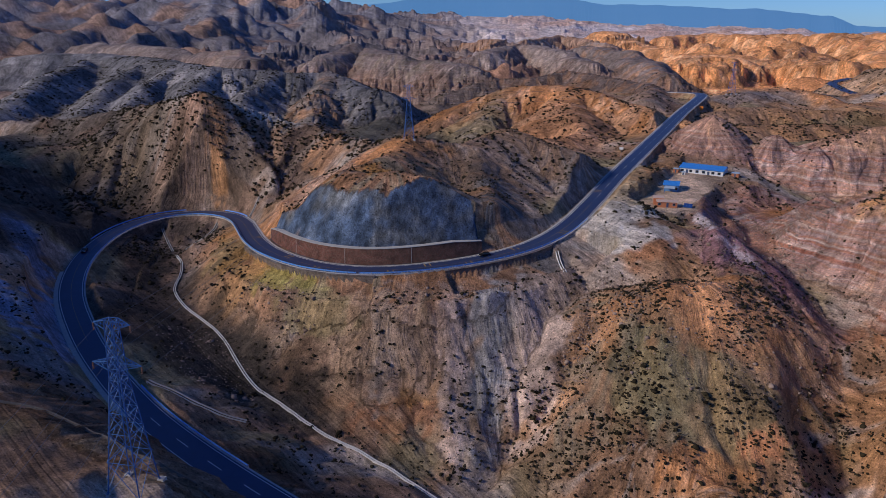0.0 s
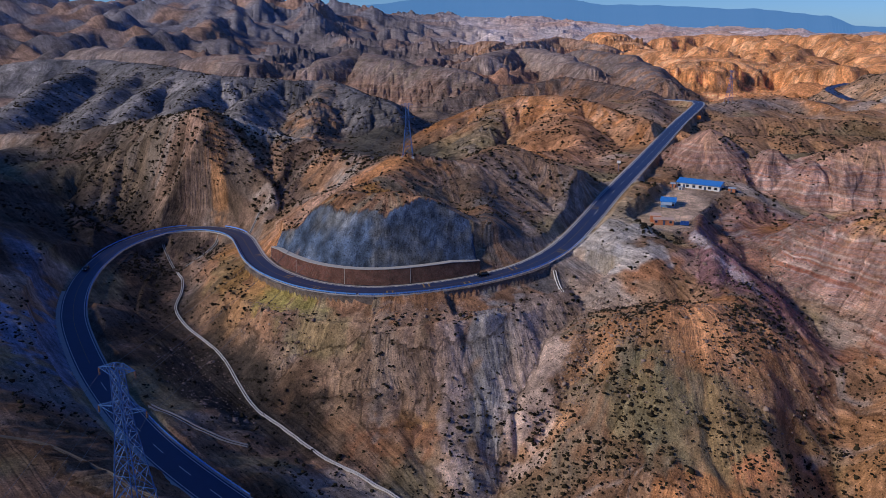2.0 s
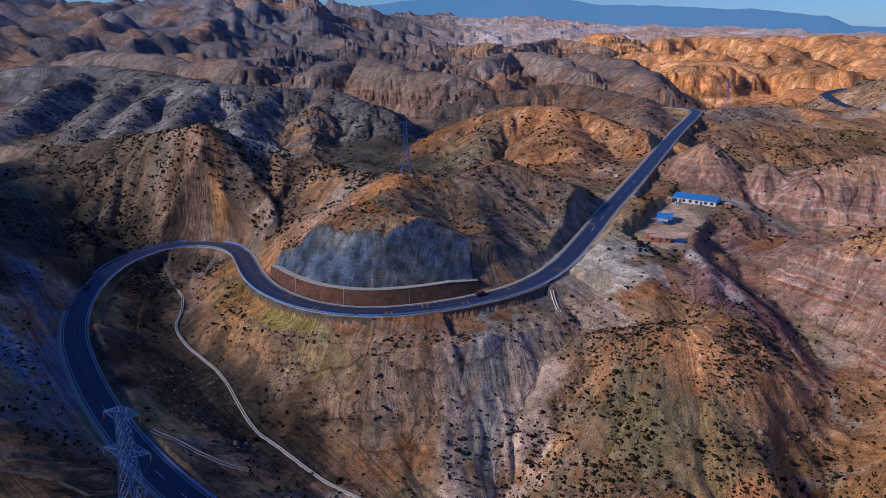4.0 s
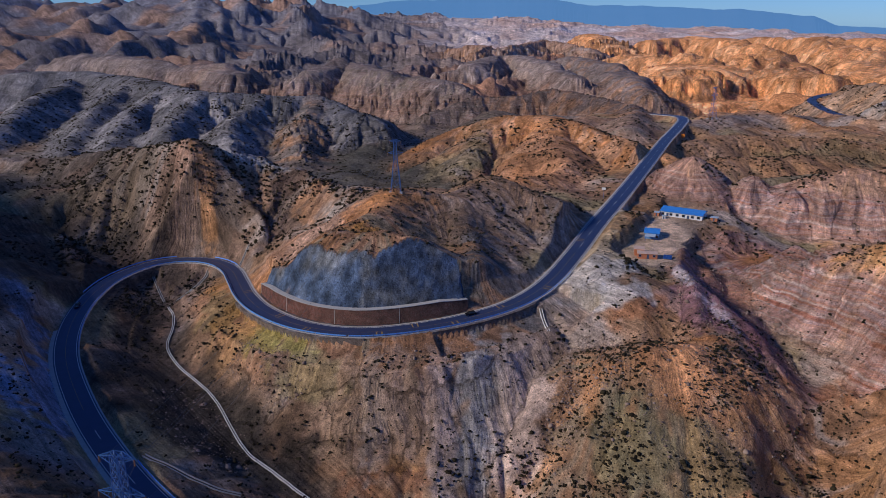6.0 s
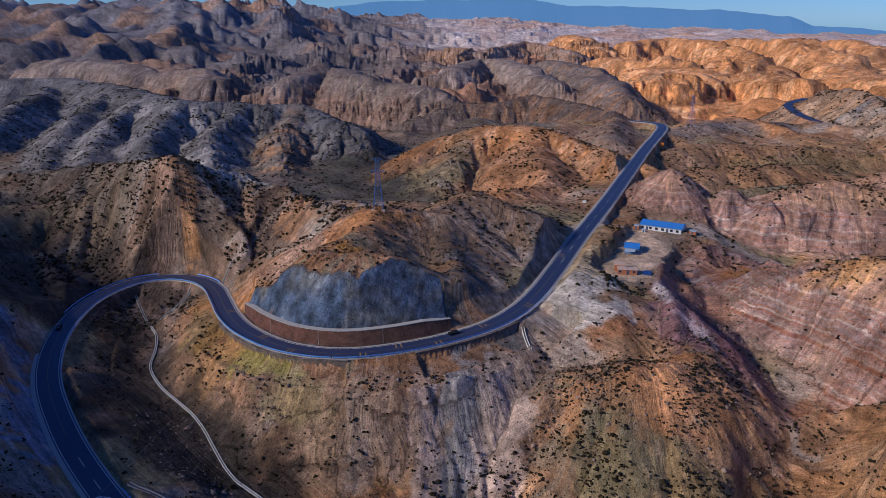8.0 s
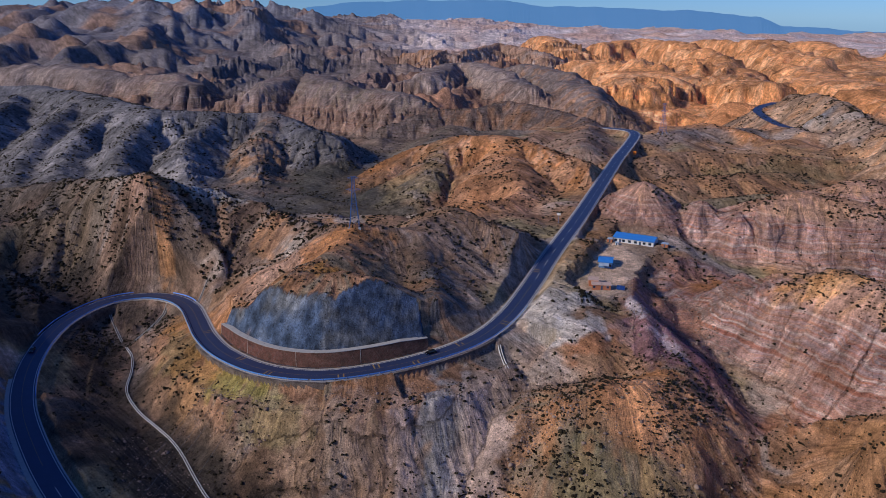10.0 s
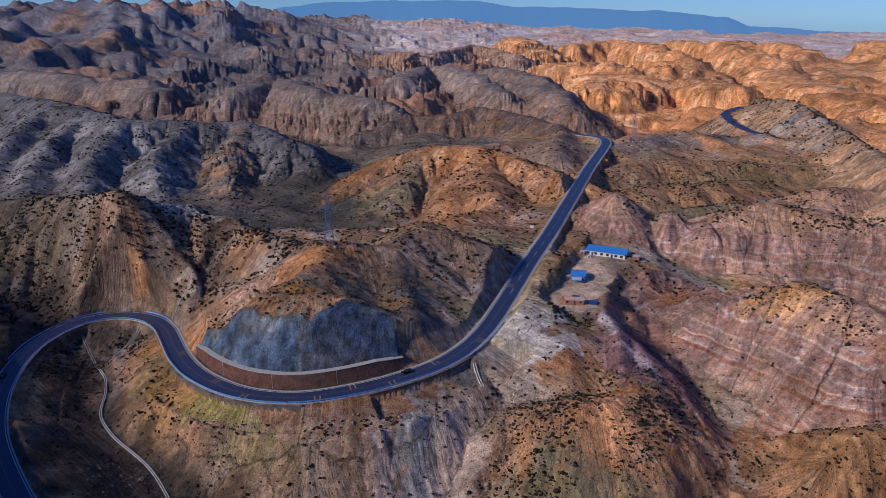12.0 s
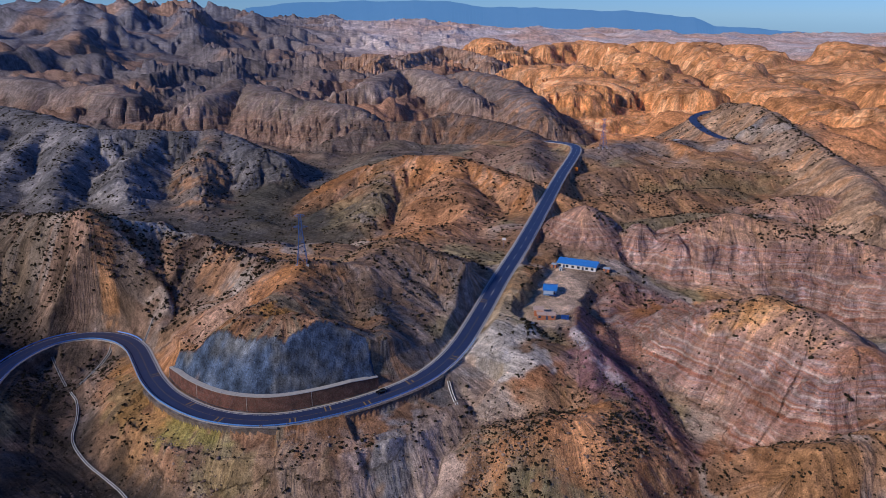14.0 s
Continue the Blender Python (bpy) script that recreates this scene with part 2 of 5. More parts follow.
# hills behind and beside the camera's left
ridge([(-230, 90, 66), (-185, 140, 60), (-140, 152, 56), (-108, 146, 55), (-80, 130, 54), (-55, 113, 51.5), (-40, 98, 46)], 0.72, 6, 2.5, 12, BROWN, 0.2)
ridge([(-300, 400, 92), (-262, 340, 88), (-240, 270, 74), (-232, 200, 62)], 0.72, 8, 4, 16, BROWN, 0.3)
# an unseen mountain, added out of view to shade the valley's head
ridge([(-440, 455, 105), (-407, 378, 168), (-372, 285, 176), (-338, 196, 166), (-300, 98, 174), (-255, -18, 166), (-210, -135, 172), (-180, -210, 115)], 1.2, 14, 10, 40, BROWN, 0.3)

valley([(-330, 470, 74), (-260, 424, 64), (-212, 391, 56), (-177, 374, 40), (-160, 360, 33), (-128, 325, 30), (-110, 279, 27), (-88, 246, 23.5), (-65, 216, 19.5), (-40, 197, 15), (-15, 182, 10), (10, 172, 4), (50, 160, -3), (110, 130, -12), (220, 60, -30)], 5, 0.62)
valley([(-104, 346, 37), (-114, 334, 33), (-122, 322, 30)], 3, 0.5)
valley([(47, 262, 45), (50, 246, 42), (51, 234, 37.5), (47, 222, 29.5), (40, 212, 20.5), (31, 203, 12), (22, 193, 5.5), (12, 182, 3)], 1.5, 0.75)
valley([(137, 334, 52), (129, 318, 48), (136, 303, 45), (128, 289, 41.8), (139, 272, 39.3), (134, 256, 36.5), (141, 241, 33.5), (134, 226, 29.5), (131, 212, 21), (123, 198, 12), (116, 180, 2), (110, 130, -14)], 3.5, 0.62)
valley([(230, 222, 50), (195, 215, 42.5), (164, 213, 42), (146, 219, 36), (134, 220, 27)], 1, 0.9)
valley([(60, 470, 52), (-10, 475, 48), (-50, 500, 46)], 10, 0.6)
valley([(-50, 500, 46), (-140, 525, 45), (-240, 540, 44), (-420, 560, 42), (-800, 600, 30)], 18, 0.5)
valley([(300, 330, 57), (230, 340, 54), (190, 348, 50), (160, 332, 49), (138, 316, 47.5)], 6, 0.6)
valley([(-10, 475, 48), (-48, 573, 46), (-14, 650, 45), (-4, 770, 41), (-60, 870, 38), (-170, 960, 35), (-260, 1010, 32), (-330, 1060, 28), (-520, 1150, 24)], 9, 0.6)
valley([(-4, 770, 41), (20, 850, 41), (90, 830, 46), (150, 780, 55)], 8, 0.6)


PATCHES = []


def patch(x, y, rx, ry, turn, colour, amount=0.85):
    """An uneven patch at the surface: another clay, or soil with shade in its colour."""
    PATCHES.append((x, y, rx, ry, turn, colour, amount))


BLUE_CLAY, RUST, OCHRE = (0.185, 0.20, 0.225), (0.36, 0.15, 0.07), (0.52, 0.26, 0.08)
# the last is dark valley soil with the valley's shade in its colour
MOSS, WHITE_CLAY, SHADED_SOIL = (0.26, 0.215, 0.06), (0.56, 0.51, 0.46), (0.058, 0.048, 0.04)
patch(16, 224, 8, 34, -6, (0.31, 0.305, 0.315))
patch(33, 232, 9, 24, -10, (0.52, 0.39, 0.32))
patch(25, 236, 3, 24, -10, (0.36, 0.33, 0.32), 0.7)
patch(2, 226, 5, 22, 0, (0.38, 0.27, 0.22), 0.7)
patch(-64, 262, 17, 8, -35, MOSS, 0.8)
patch(-74, 270, 7, 5, -35, (0.50, 0.27, 0.09), 0.8)
patch(-52, 252, 10, 4, -35, (0.33, 0.29, 0.10), 0.8)
patch(-88, 290, 10, 20, 20, (0.27, 0.20, 0.10), 0.7)
patch(-78, 262, 10, 22, -30, (0.46, 0.26, 0.12), 0.65)
patch(-84, 282, 7, 9, -20, (0.48, 0.27, 0.10), 0.7)
patch(-98, 318, 6, 10, 10, OCHRE, 0.5)
patch(-14, 200, 14, 7, 0, RUST, 0.6)
patch(-12, 208, 8, 5, 0, OCHRE, 0.5)
patch(-26, 318, 16, 10, 20, (0.45, 0.20, 0.08), 0.8)
patch(-24, 289, 9, 5, 0, OCHRE, 0.9)
patch(-40, 296, 9, 4, 40, (0.30, 0.31, 0.26), 0.7)
patch(-60, 318, 18, 12, 10, (0.52, 0.30, 0.195), 0.8)
patch(-30, 312, 20, 12, 20, (0.56, 0.27, 0.125), 0.7)
patch(-45, 345, 8, 16, 20, WHITE_CLAY, 0.5)
patch(16, 318, 22, 14, 60, (0.19, 0.125, 0.085), 0.7)
patch(34, 330, 26, 6, -35, (0.22, 0.19, 0.18), 0.6)
patch(30, 362, 34, 16, 0, (0.27, 0.16, 0.09), 0.7)
patch(-104, 400, 38, 7, -5, (0.44, 0.41, 0.38), 0.75)
patch(-126, 380, 9, 14, 0, (0.42, 0.26, 0.19), 0.7)
patch(-185, 402, 50, 30, 0, (0.15, 0.12, 0.09), 0.7)
# foot of the hill above the bend: shadow painted as darker soil
patch(-112, 371, 34, 9, 0, (0.15, 0.11, 0.085), 0.75)
patch(92, 226, 32, 9, 0, (0.42, 0.23, 0.125), 0.85)
patch(64, 212, 10, 16, 20, (0.31, 0.27, 0.19), 0.6)
patch(112, 224, 9, 16, -20, (0.42, 0.23, 0.13), 0.6)
patch(68, 288, 20, 13, 30, WHITE_CLAY, 0.85)
patch(82, 318, 10, 24, -28, (0.44, 0.34, 0.23), 0.8)
patch(108, 366, 14, 4, -45, (0.52, 0.40, 0.31), 0.85)
patch(86, 340, 8, 20, -28, (0.46, 0.32, 0.19), 0.8)
patch(118, 290, 10, 14, 0, (0.24, 0.11, 0.10), 0.6)
patch(96, 268, 8, 8, 0, (0.38, 0.24, 0.22), 0.6)
patch(80, 262, 14, 7, 0, RUST, 0.6)
patch(140, 300, 22, 16, 40, (0.36, 0.18, 0.11), 0.7)
patch(168, 322, 28, 9, 0, (0.38, 0.17, 0.08), 0.8)
patch(180, 232, 50, 9, 0, RUST, 0.7)
patch(194, 280, 22, 8, -5, (0.58, 0.34, 0.18), 0.9)
patch(236, 367, 40, 9, -5, (0.54, 0.32, 0.20), 0.85)
patch(164, 206, 40, 9, 0, (0.33, 0.17, 0.085), 0.8)
patch(104, 262, 8, 18, 0, (0.22, 0.12, 0.14), 0.8)
patch(-168, 282, 30, 6, -48, (0.17, 0.22, 0.33), 0.9)
patch(-130, 226, 36, 7, -60, (0.17, 0.22, 0.33), 0.9)
patch(-140, 216, 32, 5, -48, (0.17, 0.22, 0.33), 0.9)
patch(-104, 176, 12, 20, 30, (0.13, 0.145, 0.19), 0.6)
# valley floor and bend: soil darkened to hold the shade lying there
patch(-80, 232, 30, 14, -50, SHADED_SOIL, 0.8)
patch(-50, 204, 26, 7, -30, SHADED_SOIL, 0.8)
patch(-128, 300, 10, 22, 10, SHADED_SOIL, 0.8)
patch(-60, 205, 7, 4, 0, (0.34, 0.30, 0.25), 0.5)
patch(230, 500, 110, 40, 10, (0.45, 0.235, 0.115), 0.8)
patch(200, 440, 70, 18, 10, (0.25, 0.20, 0.12), 0.7)
patch(300, 600, 120, 30, 0, (0.42, 0.23, 0.11), 0.7)
patch(80, 470, 40, 60, 0, (0.46, 0.25, 0.15), 0.6)
patch(160, 640, 40, 60, 20, (0.42, 0.26, 0.18), 0.6)
# valley behind the speckled hill: its shade painted as dark soil
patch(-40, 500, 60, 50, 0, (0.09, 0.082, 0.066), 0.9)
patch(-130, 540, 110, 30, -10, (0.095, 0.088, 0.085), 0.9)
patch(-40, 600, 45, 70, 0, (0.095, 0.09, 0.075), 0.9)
patch(-300, 590, 140, 40, 0, (0.16, 0.15, 0.15), 0.5)
patch(74, 270, 11, 9, 0, (0.58, 0.54, 0.51), 0.85)
patch(92, 336, 7, 12, -28, (0.50, 0.31, 0.16), 0.8)
patch(96, 242, 16, 5, 0, (0.44, 0.19, 0.07), 0.8)
patch(180, 324, 34, 10, 0, (0.44, 0.19, 0.075), 0.85)
patch(108, 276, 5, 22, 0, (0.40, 0.35, 0.37), 0.5)
patch(190, 272, 30, 7, -4, (0.66, 0.36, 0.16), 0.9)
patch(300, 535, 70, 26, 10, (0.24, 0.19, 0.10), 0.6)
patch(393, 690, 22, 20, 0, (0.50, 0.48, 0.47), 0.7)
patch(420, 640, 18, 50, -25, (0.52, 0.44, 0.37), 0.7)
patch(30, 760, 110, 110, 0, (0.125, 0.112, 0.10), 0.75)
patch(-290, 1150, 120, 70, 0, (0.10, 0.10, 0.105), 0.8)
patch(-60, 890, 90, 60, 0, (0.13, 0.115, 0.10), 0.7)
patch(4, 212, 5, 30, -4, (0.44, 0.34, 0.30), 0.7)
patch(-20, 222, 4, 22, 0, (0.40, 0.33, 0.28), 0.6)
# left hillside, its shade painted as near-black soil
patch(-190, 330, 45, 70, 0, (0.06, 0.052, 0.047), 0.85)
patch(-118, 384, 5, 16, 15, (0.46, 0.25, 0.13), 0.8)
patch(-96, 390, 5, 16, 15, (0.40, 0.26, 0.18), 0.7)
# valley and bend darkened once more, again shade put into the colour
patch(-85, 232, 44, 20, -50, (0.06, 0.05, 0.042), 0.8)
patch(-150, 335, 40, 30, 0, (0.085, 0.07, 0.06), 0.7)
patch(-70, 370, 26, 14, -30, (0.20, 0.14, 0.11), 0.6)
patch(-70, 150, 50, 30, 0, (0.15, 0.085, 0.05), 0.7)
# foot of the spur and drain side, shade painted into the soil
patch(-62, 214, 34, 13, -32, SHADED_SOIL, 0.85)
patch(-112, 262, 22, 40, 25, SHADED_SOIL, 0.8)
patch(206, 274, 46, 11, -8, (0.68, 0.34, 0.14), 0.9)
patch(256, 378, 52, 12, -28, (0.56, 0.31, 0.18), 0.8)
patch(150, 190, 40, 14, 0, (0.38, 0.205, 0.10), 0.8)
patch(86, 222, 30, 16, 0, (0.44, 0.225, 0.105), 0.65)
patch(66, 200, 16, 16, 10, (0.29, 0.255, 0.145), 0.7)
patch(88, 194, 26, 18, 0, (0.29, 0.22, 0.115), 0.7)
patch(70, 176, 14, 6, 0, (0.50, 0.22, 0.09), 0.7)
patch(90, 182, 7, 4, 0, (0.56, 0.24, 0.12), 0.8)
# back of the speckled hill, darkened for the shade in the valley
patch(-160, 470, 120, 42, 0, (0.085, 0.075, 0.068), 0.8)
patch(-14, 224, 8, 24, 0, (0.43, 0.31, 0.24), 0.55)
patch(-104, 402, 36, 5, -5, (0.46, 0.43, 0.41), 0.7)
patch(-117, 382, 5, 15, 15, (0.48, 0.25, 0.12), 0.7)
patch(-88, 384, 5, 14, 15, (0.42, 0.26, 0.17), 0.7)
patch(-58, 366, 9, 18, 25, (0.46, 0.24, 0.12), 0.6)
patch(-50, 308, 14, 20, 30, (0.52, 0.35, 0.27), 0.65)
patch(-16, 326, 16, 9, 0, (0.54, 0.25, 0.10), 0.65)
patch(32, 338, 24, 16, -20, (0.31, 0.20, 0.135), 0.5)
patch(30, 226, 10, 30, -8, (0.56, 0.43, 0.37), 0.7)
patch(-30, 224, 9, 22, 0, (0.44, 0.30, 0.20), 0.6)
patch(-44, 238, 14, 9, -35, (0.36, 0.29, 0.15), 0.55)
patch(88, 224, 28, 14, 0, (0.52, 0.25, 0.12), 0.75)
patch(114, 262, 12, 26, 14, (0.31, 0.15, 0.16), 0.75)
patch(105, 284, 3, 12, 0, (0.55, 0.50, 0.51), 0.7)
patch(112, 258, 3, 10, 20, (0.50, 0.45, 0.47), 0.6)
patch(455, 650, 55, 150, 20, (0.46, 0.31, 0.21), 0.7)
patch(470, 700, 14, 60, 20, (0.55, 0.49, 0.43), 0.6)


def natural(x, y):
    """The uneroded land: height, rock colour, shrubs and strata at arrays of places."""
    x, y = np.asarray(x, float), np.asarray(y, float)
    wx, wy = x + 3.0 * fbm(x, y, 26, 2, 3), y + 3.0 * fbm(x, y, 26, 2, 4)
    # open country: ridged badlands, a low pale plain far off, mountains at its left
    dist = np.hypot(x, y - 250)
    far = smooth(420, 800, dist)
    lift = np.clip((ridged(wx + 0.3 * wy, wy * 1.15, 430, 5, 11) - 0.34) / 0.5, 0, 1.3)
    flat = smooth(2200, 3100, y) * smooth(-700, 300, x)
    low_east = smooth(280, 520, x + 0.12 * (1500 - y)) * smooth(850, 1150, y) * (1 - flat)
    base_far = 16 - 10 * low_east + (62 - 40 * flat) * (1 - 0.65 * low_east) * lift ** 1.3 + (np.interp(x, [-500, 344, 1059, 1806, 2665, 4900], [190, 185, 138, 112, 80, 60]) - 28) * smooth(2700, 4800, y) * flat * (0.88 + 0.18 * ridged(x, y, 600, 3, 23)) + 9 * fbm(x, y, 900, 2, 21)
    step = 12.0
    terr = np.floor(base_far / step) * step + step * smooth(0.3, 0.75, base_far / step - np.floor(base_far / step))
    base_far = mix(base_far, terr, 0.6)
    base_far += smooth(1900, 4100, y - 0.3 * x) * smooth(300, -700, x) * (84 + 120 * ridged(x, y, 1900, 2, 77) + 80 * ridged(x, y, 760, 3, 78))
    floor = mix(62 - 9 * smooth(135, 190, x) * (1 - smooth(560, 640, y)) - 15 * smooth(108, 150, x) * smooth(350, 318, y) + 7 * fbm(x, y, 110, 3, 31) + 7 * (ridged(x, y, 150, 3, 35) - 0.55), base_far, far)
    floor = floor - smooth(0, -350, y) * 8
    basin = smooth(-10, -80, x) * smooth(480, 550, y) * (1 - smooth(780, 1000, y))
    floor = mix(floor, 43 + 0.15 * (floor - 50), basin)
    near = 1 - smooth(700, 1100, dist)
    vmin, vcut = np.full(x.shape, 1e3), np.full(x.shape, 1e3)
    for pts, w, bank in VALLEYS:
        for a, b in zip(pts[:-1], pts[1:]):
            e = b[:2] - a[:2]
            t = np.clip(((wx - a[0]) * e[0] + (wy - a[1]) * e[1]) / (e @ e), 0, 1)
            rise = np.maximum(np.hypot(wx - a[0] - t * e[0], wy - a[1] - t * e[1]) - w, 0)
            zv = a[2] + t * (b[2] - a[2])
            vmin = np.minimum(vmin, zv + 0.30 * rise + 0.0035 * rise ** 2)
            vcut = np.minimum(vcut, zv + bank * rise + 0.03 * rise ** 2)
    floor = np.where(vmin < floor + 40, -np.logaddexp(-floor / 4.0, -vmin / 4.0) * 4.0, floor)
    K = 1.8
    acc = np.exp(np.clip((floor - 50) / K, -60, 250))
    warm = smooth(-250, 350, x + 250 * fbm(x, y, 500, 2, 33) - 0.12 * (y - 900)) * far
    soil = mix(np.array((0.33, 0.20, 0.125)), np.array((0.19, 0.155, 0.145)), far[:, None])
    blot = fbm(x, y, 70, 4, 36)
    soil = mix(soil, np.array((0.44, 0.24, 0.115)), (smooth(0.0, 0.4, blot) * (1 - far))[:, None])
    soil = mix(soil, np.array((0.27, 0.235, 0.135)), (0.8 * smooth(0.05, 0.4, fbm(x, y, 55, 3, 37)) * (1 - far))[:, None])
    soil = mix(soil, np.array((0.46, 0.38, 0.32)), (0.8 * smooth(0.15, 0.5, fbm(x, y, 38, 3, 38)) * (1 - far))[:, None])
    # soil of the left valley darkened to carry its shade
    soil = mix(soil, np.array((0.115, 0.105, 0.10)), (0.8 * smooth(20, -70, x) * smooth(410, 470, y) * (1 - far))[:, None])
    soil = mix(soil, np.array((0.70, 0.31, 0.13)), warm[:, None])
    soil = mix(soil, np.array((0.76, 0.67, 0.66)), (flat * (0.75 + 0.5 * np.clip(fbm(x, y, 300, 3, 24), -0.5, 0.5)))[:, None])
    # far-left soil greyed, then blued with distance: haze put into the colour
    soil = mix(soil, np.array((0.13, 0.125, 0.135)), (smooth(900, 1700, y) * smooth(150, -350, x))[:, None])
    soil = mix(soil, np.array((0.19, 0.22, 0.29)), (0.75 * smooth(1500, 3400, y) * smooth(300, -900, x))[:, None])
    west = smooth(700, 1100, y) * smooth(250, -250, x)
    # warm blotches for sunlit mounds, blue-dark ones for shaded slopes, painted in
    soil = mix(soil, np.array((0.34, 0.20, 0.13)), (0.8 * west * smooth(0.0, 0.35, fbm(x, y, 330, 3, 25)))[:, None])
    soil = mix(soil, np.array((0.115, 0.12, 0.145)), (0.75 * west * smooth(0.0, 0.4, fbm(x, y, 280, 3, 26)))[:, None])
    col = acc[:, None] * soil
    shr, stra = acc * 0.25, acc * (0.12 * smooth(500, 900, dist))
    top_w, run_at = acc.copy(), 0.7 * (x + y)
    for n, (pts, slope, rnd, depth, gap, rock, shrubs, strata) in enumerate(RIDGES):
        reach = (pts[:, 2].max() + 20) / slope + 20
        lo, hi = pts[:, :2].min(0) - reach, pts[:, :2].max(0) + reach
        k = np.nonzero((x > lo[0]) & (x < hi[0]) & (y > lo[1]) & (y < hi[1]))[0]
        if not len(k):
            continue
        px, py = wx[k], wy[k]
        best, bs, bd, bz, ba = np.full(len(k), 1e9), np.zeros(len(k)), np.zeros(len(k)), np.zeros(len(k)), np.zeros(len(k))
        run, heading = 0.0, (pts[-1, :2] - pts[0, :2]) / np.hypot(*(pts[-1, :2] - pts[0, :2]))
        for a, b in zip(pts[:-1], pts[1:]):
            e = b[:2] - a[:2]
            le = np.hypot(*e)
            t = np.clip(((px - a[0]) * e[0] + (py - a[1]) * e[1]) / (le * le), 0, 1)
            dx, dy = px - a[0] - t * e[0], py - a[1] - t * e[1]
            d = np.hypot(dx, dy)
            z = a[2] + t * (b[2] - a[2])
            score = d - (z - pts[0, 2]) * 0.95 / slope
            m = score < best
            best = np.where(m, score, best)
            bs = np.where(m, run + t * le, bs)
            bd, bz = np.where(m, d, bd), np.where(m, z, bz)
            ba = np.where(m, np.arctan2(np.abs(heading[0] * dy - heading[1] * dx), heading[0] * dx + heading[1] * dy), ba)
            run += le
        if rock is MESA:
            # a flat top with a scalloped rim
            bd = np.maximum(bd - 34 - 34 * perlin(bs / 75, bd / 200, 300 + n) - 14 * perlin(bs / 24, bd / 90, 320 + n), 0)
        bz = bz - slope * (np.sqrt(bd * bd + rnd * rnd) - rnd)
        if pts[:, 1].mean() < 345 and 72 < pts[:, 2].max() < 120:
            bz = bz - 0.05 * np.maximum(bd - 36, 0) ** 2
        keep = bz > floor[k] - 11
        if not keep.any():
            continue
        k, px, py, bs, bz, ba = k[keep], px[keep], py[keep], bs[keep], bz[keep], ba[keep]
        fall = np.maximum(pts[:, 2].max() - bz, 0)
        # gullies run down from the crest, round the ends too
        q = (bs + 1.3 * gap * ba) / gap + 0.35 * perlin(px / 14, py / 14, 40 + n)
        g = 1 - np.abs(perlin(q, fall / 55 + 0.37, 50 + n)) * 1.6
        g2 = 1 - np.abs(perlin(q * 2.7, fall / 30 + 0.71, 80 + n)) * 1.6
        g3 = 1 - np.abs(perlin(q * 6.1, fall / 18 + 0.13, 110 + n)) * 1.6
        crown = smooth(12, 30, fall) if 0 < strata < 1 else smooth(1, 18, fall)
        h = bz - depth * crown * (0.9 * g ** 3 + 0.42 * g2 ** 2 + 0.2 * g3 ** 2)
        w = np.exp(np.clip((h - 50) / K, -60, 60))
        acc[k] += w
        lead = w > top_w[k]
        top_w[k] = np.where(lead, w, top_w[k])
        run_at[k] = np.where(lead, bs + 1.3 * gap * ba + 0.5 * perlin(px / 9, py / 9, 40 + n) + 97.0 * n, run_at[k])
        # rock in streaks down the slope, with other clays between
        tone = 0.5 + 0.5 * np.clip(fbm(px, py, 34, 3, 60 + n) * 1.6, -1, 1)
        streak = perlin(q * 1.9, fall / 40, 140 + n) + 0.5 * perlin(q * 5.3, fall / 22, 170 + n)
        fine = perlin(q * 11.0, fall / 12, 190 + n)
        other = np.array(DUSK if n % 2 else TAN)
        third = np.array(((0.44, 0.37, 0.33), (0.46, 0.24, 0.12), (0.25, 0.225, 0.165))[n % 3]) * (0.46 + 1.5 * np.mean(rock))
        if rock is ASH:
            other, third = np.array((0.135, 0.13, 0.135)), np.array((0.31, 0.29, 0.29))
        elif rock is ORANGE:
            other, third = np.array((0.42, 0.20, 0.10)), np.array((0.60, 0.34, 0.20))
        elif strata >= 1:
            other, third = np.array((0.38, 0.22, 0.175)), np.array((0.62, 0.35, 0.19))
        elif rock is MESA:
            other, third = np.array((0.48, 0.21, 0.09)), np.array((0.80, 0.45, 0.24))
        mine = np.array(rock) * (0.55 + 0.45 * tone)[:, None] + other * (0.45 - 0.45 * tone)[:, None]
        mine = mix(mine, third, (0.75 * smooth(0.08, 0.45, streak))[:, None])
        mine = mine * np.clip(1 + 0.38 * np.minimum(streak, 0.2) + 0.30 * fine, 0.45, 1.6)[:, None]
        if rock is MESA:
            beds = perlin(h / 7.0, bs / 900, 240 + n) + 0.6 * perlin(h / 3.1, bs / 700, 260 + n)
            mine = mine * np.clip(1 + 0.5 * beds, 0.5, 1.5)[:, None]
        # brown beds low on the domes, darkened to stand for shaded cliffs
        if 0 < strata < 1:
            mine = mix(mine, np.array((0.23, 0.135, 0.085)), (0.7 * smooth(16, 34, fall + 8 * perlin(px / 30, py / 30, 72 + n)))[:, None])
        if strata >= 1:
            strata = smooth(5, 12, fall + 3 * perlin(px / 9, py / 9, 70 + n)) * (0.95 + 0.5 * perlin(px / 17, py / 17, 71 + n))
            shrubs = shrubs + 0.6 * (1 - smooth(5, 12, fall))
        col[k] += w[:, None] * mine
        shr[k] += w * shrubs
        stra[k] += w * strata
    h = 50 + K * np.log(acc)
    col, shr, stra = col / acc[:, None], shr / acc, stra / acc
    h += near * (1.3 * fbm(x, y, 24, 3, 5)) + 0.35 * fbm(x, y, 4.5, 2, 6) * near + far * (1.5 + 3.5 * smooth(-150, 100, x)) * fbm(x, y, 90, 4, 8)
